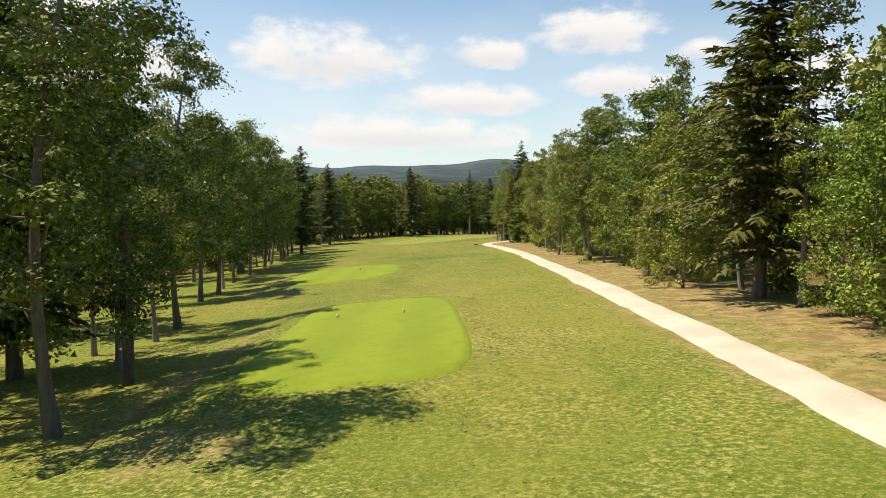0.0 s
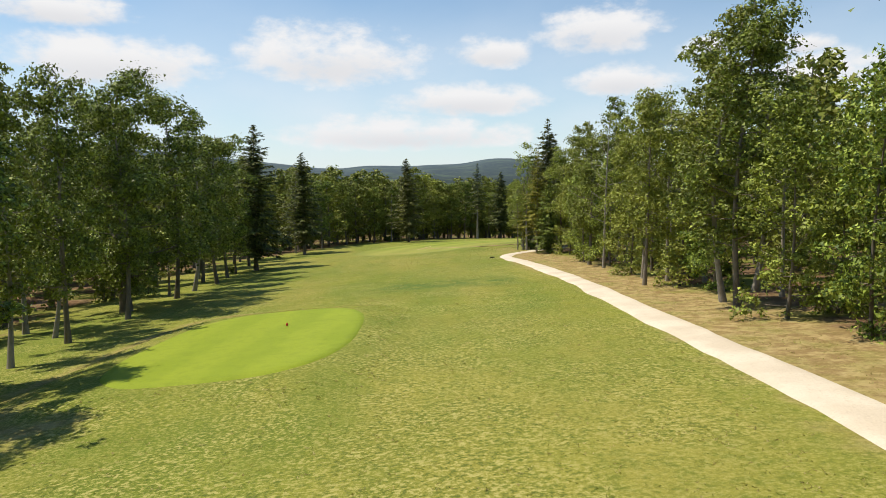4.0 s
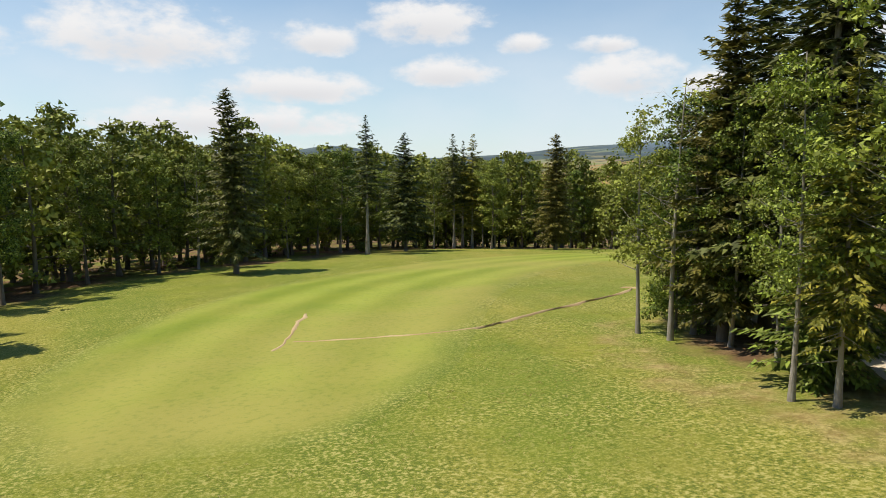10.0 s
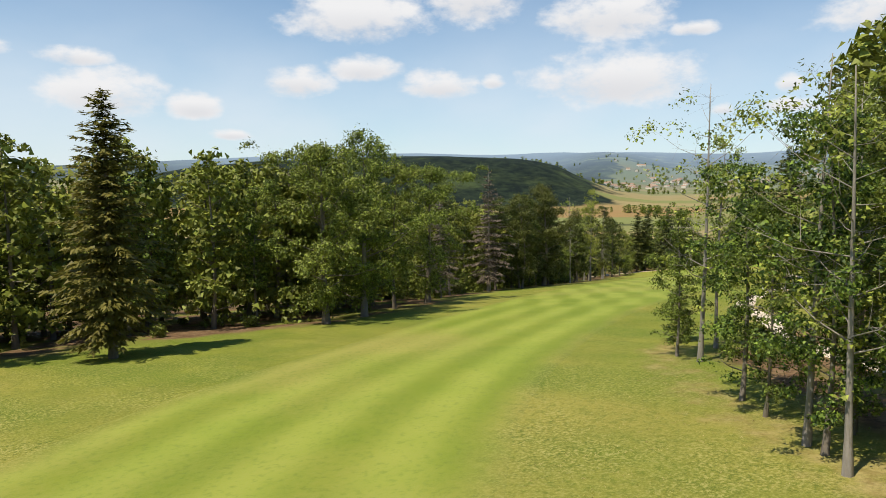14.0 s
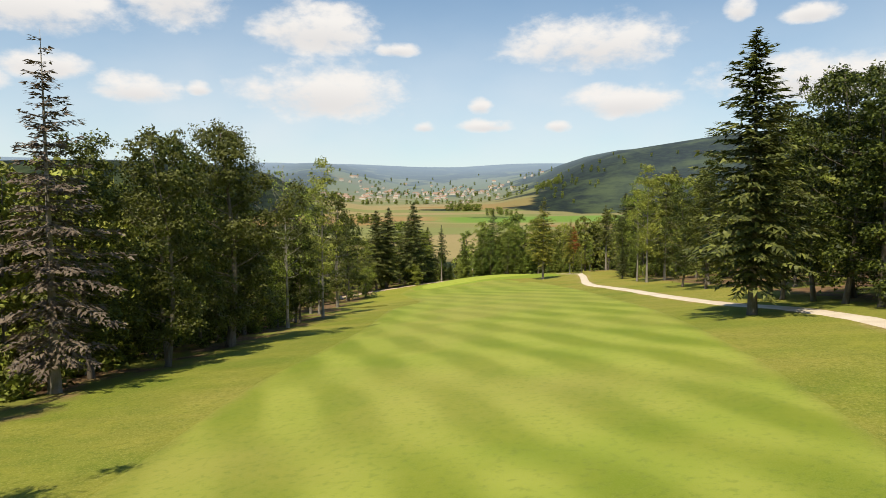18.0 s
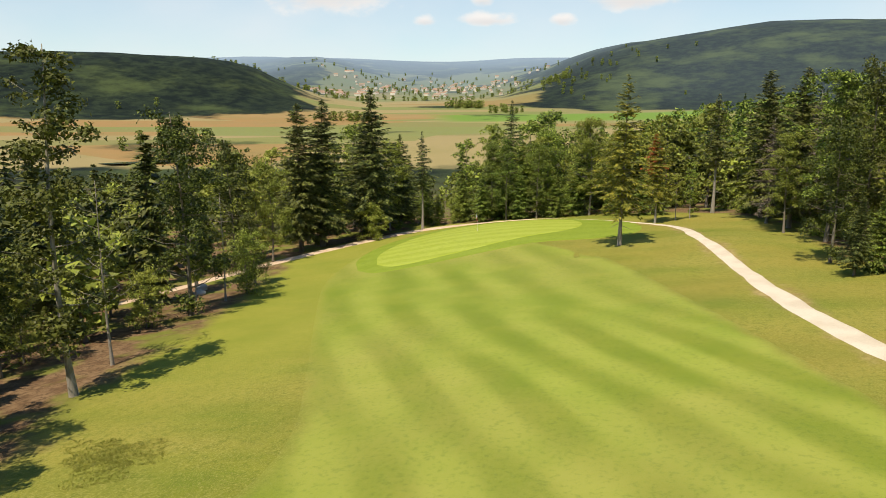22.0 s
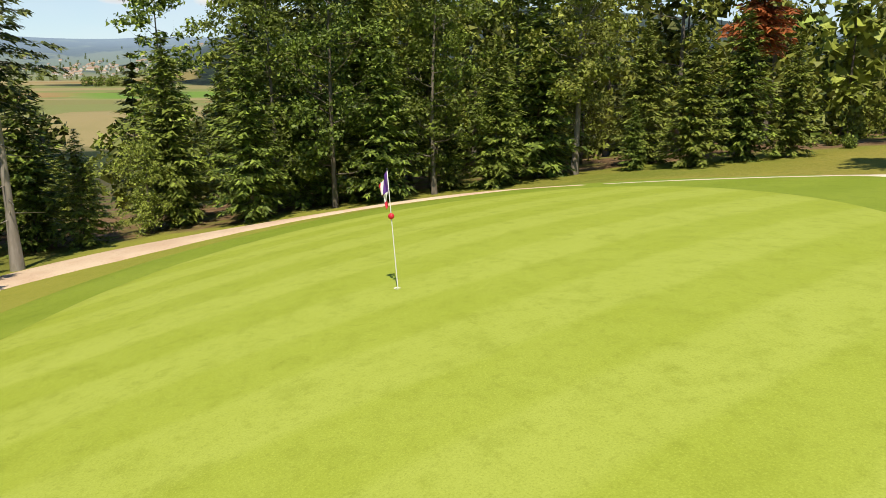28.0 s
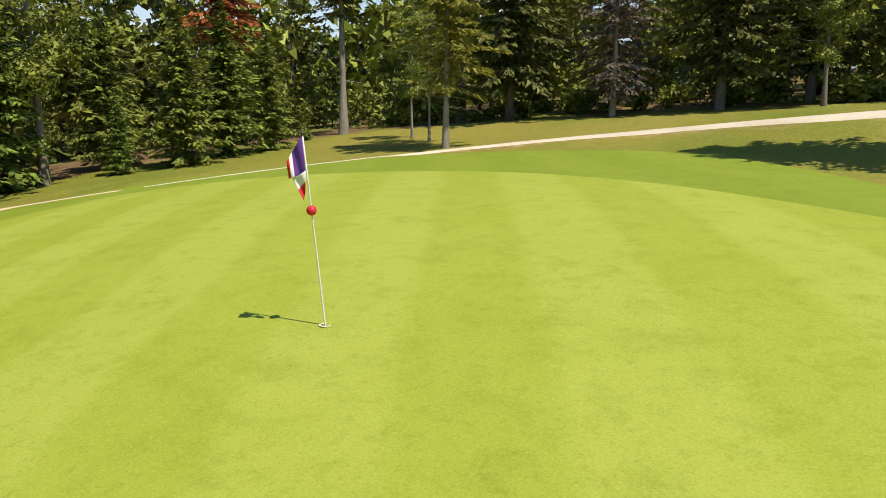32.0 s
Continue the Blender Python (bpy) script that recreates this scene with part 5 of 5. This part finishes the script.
mass("forest_slope", "woods on the slope below the fairway", "forest",
     scatter(3000, 24, 75, 6.8, 104, lower_left) + scatter(900, 5, 26, 4.0, 118, lambda x, y: x > 138, box=(138, 236, 240, 285)) + scatter(2600, 9, 100, 6.0, 105, lambda x, y: x >= 258, (255, 420, 150, 330)),
     [("slope_oak", 4), ("slope_beech", 2), ("slope_spruce", 2)], 8, (0.62, 0.95))
mass("undergrowth", "saplings and brambles under the trees", "undergrowth",
     scatter(2600, 1.5, 14, 1.5, 107, lambda x, y: x > 8 and (upper(x, y) or x > 245), apart=False) + scatter(2200, 3, 14, 1.9, 108, lambda x, y: x <= 8, apart=False)
     + scatter(700, 2, 14, 1.8, 116, None, box=(205, 275, 165, 205), apart=False) + scatter(600, 2, 14, 1.8, 117, None, box=(85, 150, 226, 252), apart=False),
     [("sapling", 3), ("bramble", 2)], 9, (0.5, 1.3))
mass("deep_forest", "closed forest canopy farther back from the hole", "forest",
     scatter(5000, 24, 120, 9.0, 120, lambda x, y: upper(x, y) and x < 300, apart=False), [("distant", 1)], 13, (0.7, 0.95))
mass("wooded_rise", "mixed woods covering the rise beyond the green", "forest",
     scatter(4200, 30, 420, 10.5, 122, lambda x, y: x > 285 and -0.55 < (y - 215) / (x - 130) < 0.12, (280, 640, -80, 290), apart=False), [("rise_oak", 3), ("rise_beech", 3), ("slope_spruce", 1)], 14, (0.75, 1.05))


# ---------------------------------------------------------------- flag
def part(name, bits, material, parent, label=""):
    ob = new(name, bits.mesh(name, material))
    ob.parent = parent
    if label:
        ob["label"] = label
    return ob


def ball_bits(c, r, rings=10, segs=16, squash=1.0):
    b = Bits()
    for i in range(rings + 1):
        th = math.pi * i / rings
        for j in range(segs):
            a = 2 * math.pi * j / segs
            b.v.append((c[0] + r * math.sin(th) * math.cos(a), c[1] + r * math.sin(th) * math.sin(a), c[2] + r * squash * math.cos(th)))
    for i in range(rings):
        for j in range(segs):
            q, w = i * segs + j, i * segs + (j + 1) % segs
            b.f.append((q, q + segs, w + segs, w))
    b.n = len(b.v)
    return b


def build_flag():
    root = new("flagstick")
    fx, fy = FLAG
    root.location = (fx, fy, gz(fx, fy) + 0.105)
    lean = Vector(FLAG_LEAN)
    pole = Bits()
    pole.tube([lean * h + Vector((0, 0, h)) for h in (-0.1, 0.4, 1.0, 1.6, 2.16)], [0.011, 0.011, 0.010, 0.009, 0.008], 10)
    part("pole", pole, MAT_WHITE, root, "thin white flagstick")
    cup = Bits()
    n = 28
    for r, z in ((0.075, 0.004), (0.056, 0.006), (0.054, -0.08)):
        for j in range(n):
            a = 2 * math.pi * j / n
            cup.v.append((r * math.cos(a), r * math.sin(a), z))
    for k in range(2):
        for j in range(n):
            a, b = k * n + j, k * n + (j + 1) % n
            cup.f.append((a, b, b + n, a + n))
    cup.n = len(cup.v)
    part("cup", cup, MAT_WHITE, root, "white-rimmed hole")
    part("ball_marker", ball_bits(lean * 1.335 + Vector((0, 0, 1.335)), 0.058), MAT_RED, root, "red ball on the stick")
    ferr = Bits()
    ferr.tube([lean * h + Vector((0, 0, h)) for h in (2.16, 2.20)], [0.014, 0.011], 10)
    part("cap", ferr, MAT_BLACK, root)

    # limp cloth hanging from the top: purple field, white band, red fly
    side = Vector(FLAG_SIDE).normalized()
    cross = Vector((-side.y, side.x, 0))

    def cloth(lo, hi, mat, name, flap=False):
        b = Bits()
        nu, nv = 12, 14
        for i in range(nu + 1):
            s = lo + (hi - lo) * i / nu
            for j in range(nv + 1):
                t = j / nv
                if flap:
                    z = 1.78 - 0.09 * t - s * 0.24
                    w = 0.01 + 0.15 * t * (1 - s * 0.85) + 0.035 * s
                    off = 0.022 + 0.02 * math.sin(5 * t + 3 * s)
                else:
                    z = 2.15 - t * 0.40 * (1 - 0.52 * s) - 0.27 * s
                    w = 0.19 * s + 0.012
                    off = 0.035 * math.sin(8 * s + 2.0 * t) * (0.25 + s)
                p = lean * z + side * w + cross * off + Vector((0, 0, z))
                b.v.append(tuple(p))
        for i in range(nu):
            for j in range(nv):
                a = i * (nv + 1) + j
                b.f.append((a, a + 1, a + nv + 2, a + nv + 1))
        b.n = len(b.v)
        ob = part(name, b, mat, root)
        md = ob.modifiers.new("thickness", "SOLIDIFY")
        md.thickness = 0.003
        return ob

    cloth(0.0, 0.66, MAT_PURPLE, "flag_field")
    cloth(0.66, 0.85, MAT_WHITE, "flag_band")
    cloth(0.85, 1.0, MAT_RED, "flag_fly")
    cloth(0.0, 0.5, MAT_WHITE, "flag_band", True)
    cloth(0.5, 1.0, MAT_RED, "flag_fly", True)
    tagged(root, "leaning white flagstick with limp purple, white and red flag", "golf flag")


build_flag()


# ---------------------------------------------------------------- small things
def lathe(profile, sides=16):
    """A turned solid from (radius, height) pairs."""
    b = Bits()
    for r, z in profile:
        for j in range(sides):
            a = 2 * math.pi * j / sides
            b.v.append((r * math.cos(a), r * math.sin(a), z))
    for k in range(len(profile) - 1):
        for j in range(sides):
            q, w = k * sides + j, k * sides + (j + 1) % sides
            b.f.append((q, w, w + sides, q + sides))
    b.f.append(tuple((len(profile) - 1) * sides + j for j in range(sides)))
    b.n = len(b.v)
    return b


def tee_marker(x, y, material, label):
    root = new("tee_marker")
    root.location = (x, y, gz(x, y) + 0.05)
    part("spike", lathe([(0.02, -0.08), (0.02, 0.05)], 8), MAT_BLACK, root)
    part("head", lathe([(0.02, 0.02), (0.045, 0.028), (0.06, 0.06), (0.058, 0.09), (0.045, 0.135), (0.026, 0.165), (0.005, 0.176)]), material, root)
    return tagged(root, label, "tee marker", "tee markers")


for x, y, mat, label in ((-4.6, 30.6, MAT_WHITE, "small white bullet-shaped marker on the teeing ground"),
                         (-1.7, 30.5, MAT_WHITE, "small white bullet-shaped marker on the teeing ground"),
                         (-7.6, 65.1, MAT_RED, "small red bullet-shaped marker on the teeing ground")):
    tee_marker(x, y, mat, label)


def distance_post(x, y):
    root = new("distance_post")
    root.location = (x, y, gz(x, y))
    part("post", lathe([(0.06, -0.2), (0.06, 0.85), (0.05, 0.9), (0.012, 0.92)], 12), MAT_WHITE, root)
    part("band", lathe([(0.064, 0.55), (0.066, 0.56), (0.066, 0.7), (0.064, 0.71)], 12), MAT_RED, root, "red painted band")
    return tagged(root, "short white wooden distance post beside the track", "post")


distance_post(96.9, 190.6)


def marker_block(x, y, deg):
    """A low dark board on two stubs, as set out beside a cart track."""
    root = new("marker_block")
    root.matrix_basis = pose(x, y, gz(x, y), 0, 0, deg)
    board = lathe([(0.10, 0.16), (0.13, 0.17), (0.13, 0.27), (0.10, 0.28)], 4)
    board.v = [(vx * 2.4, vy * 0.55, vz) for vx, vy, vz in board.v]
    part("board", board, MAT_BLACK, root, "dark board")
    for sx in (-0.12, 0.12):
        leg = lathe([(0.03, -0.1), (0.03, 0.165)], 8)
        leg.v = [(vx + sx, vy, vz) for vx, vy, vz in leg.v]
        part("leg", leg, MAT_STONE, root)
    return tagged(root, "low dark board on short stubs beside the track", "marker")


marker_block(5.3, 112.6, 20)


def boulder(x, y, r, seed):
    rng = np.random.default_rng(seed)
    b = ball_bits((0, 0, r * 0.35), r, 8, 12, 0.62)
    ph = rng.uniform(0, 6, 3)
    b.v = [tuple(c * (1 + 0.13 * math.sin(5 * p[0] / r + ph[0]) + 0.11 * math.sin(4 * p[1] / r + ph[1]) + 0.08 * math.sin(6 * p[2] / r + ph[2])) for c in p) for p in b.v]
    ob = new("stone", b.mesh("stone", MAT_STONE))
    ob.location = (x, y, gz(x, y))
    return tagged(ob, "pale rounded stone lying in the grass", "stone", "stones by the fairway")


for k, (x, y, r) in enumerate(((212.0, 260.4, 0.5), (214.6, 262.0, 0.6), (213.4, 261.5, 0.35), (16.2, 130.2, 0.3))):
    boulder(x, y, r, 200 + k)

# bark-coloured bare trail scratched into the turf
MAT_EARTH = track_material("bare_earth", (0.40, 0.29, 0.16), (0.48, 0.37, 0.22), (0.28, 0.2, 0.11))
for k, line in enumerate(([(-4.6, 147.0), (-3.9, 150), (-3.5, 153.4), (-2.7, 157.8)],
                          [(-4.0, 149), (-0.4, 148.1), (2.3, 147.7), (5.4, 148.1), (7.0, 149.3), (9.7, 151.2), (12.6, 153.0), (15.6, 155.0), (17.4, 156.5), (19.1, 158.3)],
                          [(18.5, 159.2), (19.0, 158.5), (19.2, 157.6)], [(14.0, 154.3), (14.7, 154.5), (15.3, 154.9)])):
    pts = curve_points(line, 0.35)
    half = np.interp(np.linspace(0, 1, len(pts)), [0, 0.5, 0.9, 1], [0.05, 0.08, 0.15, 0.1]) + (0.13 if k == 0 else 0.0)
    la, ra = offset_lines(pts, half, 0.17, 20 + k)
    ribbon("trail", la, ra, 3, MAT_EARTH, 0.10, "thin worn line of bare earth across the turf", "trail")



# ---------------------------------------------------------------- grass tufts
def tufts(name, xs, ys, height, mat, label, seed, blades=5):
    """Single clumps of standing blades, joined: far too many to count."""
    rng = np.random.default_rng(seed)
    n = len(xs) * blades
    x, y = np.repeat(xs, blades) + rng.normal(0, 0.07, n), np.repeat(ys, blades) + rng.normal(0, 0.07, n)
    z = ground_z(x, y)
    h = height * rng.uniform(0.5, 1.3, n)
    a = rng.uniform(0, 6.283, n)
    w = rng.uniform(0.012, 0.035, n)
    lean_ = rng.normal(0, 1.5, (n, 2)) * h[:, None]
    V = np.empty((n, 3, 3))
    V[:, 0] = np.stack([x - np.cos(a) * w, y - np.sin(a) * w, z - 0.01], -1)
    V[:, 1] = np.stack([x + np.cos(a) * w, y + np.sin(a) * w, z - 0.01], -1)
    V[:, 2] = np.stack([x + lean_[:, 0], y + lean_[:, 1], z + h], -1)
    me = bpy.data.meshes.new(name)
    me.vertices.add(n * 3)
    me.vertices.foreach_set("co", V.ravel())
    me.loops.add(n * 3)
    me.loops.foreach_set("vertex_index", np.arange(n * 3))
    me.polygons.add(n)
    me.polygons.foreach_set("loop_start", np.arange(n) * 3)
    me.polygons.foreach_set("loop_total", np.full(n, 3))
    me.materials.append(mat)
    me.update()
    return tagged(new(name, me), label, "grass", kind="stuff")


MAT_BLADE = leaf_material("grass_blades", (0.20, 0.22, 0.03), (0.36, 0.35, 0.08), (0.28, 0.27, 0.06), 0.5)
MAT_STRAW = leaf_material("straw_blades", (0.36, 0.31, 0.10), (0.52, 0.46, 0.19), (0.42, 0.36, 0.13), 0.45)
gr = np.random.default_rng(31)
gx, gy = gr.uniform(-24, 16, 26000), gr.uniform(2, 150, 26000)
gx, gy = np.append(gx, gr.uniform(0, 50, 9000)), np.append(gy, gr.uniform(136, 184, 9000))
FAIR = np.array(list(fl) + list(fr_[::-1]))
keep = inside(gx, gy, OPEN) & (seg_distance(gx, gy, TRACK_LINE) > 1.3) & ~inside(gx, gy, FAIR)
for cx, cy, a, b, deg, h in TEES:
    tx, ty = turn_in(gx, gy, cx, cy, deg)
    keep &= (np.abs(tx) > a + 0.2) | (np.abs(ty) > b + 0.2)
gx, gy = gx[keep], gy[keep]
half = gr.uniform(0, 1, len(gx)) < 0.62
tufts("rough_grass", gx[half], gy[half], 0.026, MAT_BLADE, "tufts of unmown rough grass", 41)
tufts("dry_grass", gx[~half], gy[~half], 0.032, MAT_STRAW, "dry straw-coloured grass tufts in the rough", 42)
t_ = gr.uniform(0, 6.283, 1300)
q_ = gr.uniform(0, 1, 1300) ** 0.7 * (1 + 0.25 * np.sin(3 * t_ + 1) + 0.15 * np.sin(7 * t_))
tufts("coarse_grass", 174.8 + q_ * (1.5 * np.cos(t_) - 1.6 * np.sin(t_)), 240.0 + q_ * (2.4 * np.cos(t_) + 0.9 * np.sin(t_)), 0.055, MAT_BLADE, "patch of coarse darker grass", 43, 5)


# ---------------------------------------------------------------- the valley
def pond(cx, cy, a, b, deg):
    m = Nodes("pond_water")
    water = m.surface(m.mix(m.noise(0.3, 3), (0.03, 0.045, 0.04), (0.05, 0.06, 0.05)), 0.06, m.bump(m.noise(1.2, 4), 0.08, 0.05), spec=0.5)
    o = superellipse(cx, cy, a, b, deg, 2.2, 40, 0.12)
    top = float(np.max(ground_z(o[:, 0], o[:, 1]))) + 0.15
    ob = link_mesh("water", [(x, y, top) for x, y in o], [tuple(range(len(o)))], water)
    return tagged(ob, "small still pond in the valley meadow", "pond", kind="structure")


pond(523, 504, 26, 7, -40)


def house_mesh(w, l, h, rise):
    wall = Bits()
    wall.v = [(sx * w, sy * l, z) for z in (-1, h) for sx, sy in ((-1, -1), (1, -1), (1, 1), (-1, 1))] + [(0, -l, h + rise), (0, l, h + rise)]
    wall.f = [(0, 1, 5, 8, 4), (1, 2, 6, 5), (2, 3, 7, 9, 6), (3, 0, 4, 7)]
    roof = Bits()
    o = 0.5
    k = rise / w
    roof.v = [(-w - o, -l - o, h - o * k), (0, -l - o, h + rise), (w + o, -l - o, h - o * k), (-w - o, l + o, h - o * k), (0, l + o, h + rise), (w + o, l + o, h - o * k)]
    roof.v += [(x, y, z + 0.35) for x, y, z in roof.v]
    roof.f = [(0, 3, 4, 1), (1, 4, 5, 2), (6, 7, 10, 9), (7, 8, 11, 10), (0, 1, 7, 6), (1, 2, 8, 7), (3, 9, 10, 4), (4, 10, 11, 5), (0, 6, 9, 3), (2, 5, 11, 8)]
    return wall.mesh("wall", MAT_PLASTER, False), roof.mesh("roof", MAT_ROOF, False)


HOUSES = [house_mesh(4.5, 7, 5.5, 3.6), house_mesh(5, 9, 6.5, 4), house_mesh(4, 5, 4.5, 3), house_mesh(6, 13, 6, 4.2)]
hr = random.Random(77)
models = []
for k, (wm, rm) in enumerate(HOUSES):
    models.append(make_thing("house", [("wall", wm), ("roof", rm)], "far village house with pale walls and a brown tiled roof", "house"))
for k in range(170):
    az_ = radians(hr.gauss(74.5, 3.6) if k % 5 else hr.gauss(67, 1.2))
    r = hr.gauss(2420, 190) if k % 5 else hr.gauss(2060, 60)
    x, y = 130 + r * math.sin(az_), 215 + r * math.cos(az_)
    m = pose(x, y, gz(x, y), 0, 0, hr.uniform(0, 180)) @ Matrix.Scale(0.75, 4)
    if k < len(models):
        models[k].matrix_basis = m
        ob = models[k]
    else:
        ob = copy_thing(models[k % len(models)], m)
        ob.matrix_basis = m
    tagged(ob, group="houses of the far village")

vr = np.random.default_rng(9)
spots = []
for ca, cr, n, sa, sr in ((77.4, 1285, 34, 0.9, 22), (80.3, 1140, 18, 0.8, 18), (84, 1735, 30, 0.7, 30), (55.5, 575, 12, 1.2, 12), (69, 935, 14, 0.7, 12), (67, 960, 8, 1.6, 6), (51.8, 1095, 1, 0.1, 2), (54.2, 1115, 1, 0.1, 2),
                          (73, 1850, 70, 5.5, 25), (74, 2350, 120, 4.5, 160), (66.5, 2040, 40, 2, 60), (73, 2800, 60, 8, 150), (61, 1750, 30, 3, 80), (86, 1700, 50, 3, 130)):
    for _ in range(n):
        a, r = radians(vr.normal(ca, sa)), vr.normal(cr, sr)
        spots.append((130 + r * math.sin(a), 215 + r * math.cos(a)))
mass("far_woods", "dark clumps and hedges of dark trees in the valley fields", "far trees", spots, [("distant", 1)], 12, (0.55, 0.95))
for pool in list(FAR.values()) + [[o for i, o in enumerate(v) if (k, i) not in used] for k, v in KINDS.items()]:
    for root in pool:
        for ob in (*root.children, root):
            bpy.data.objects.remove(ob)
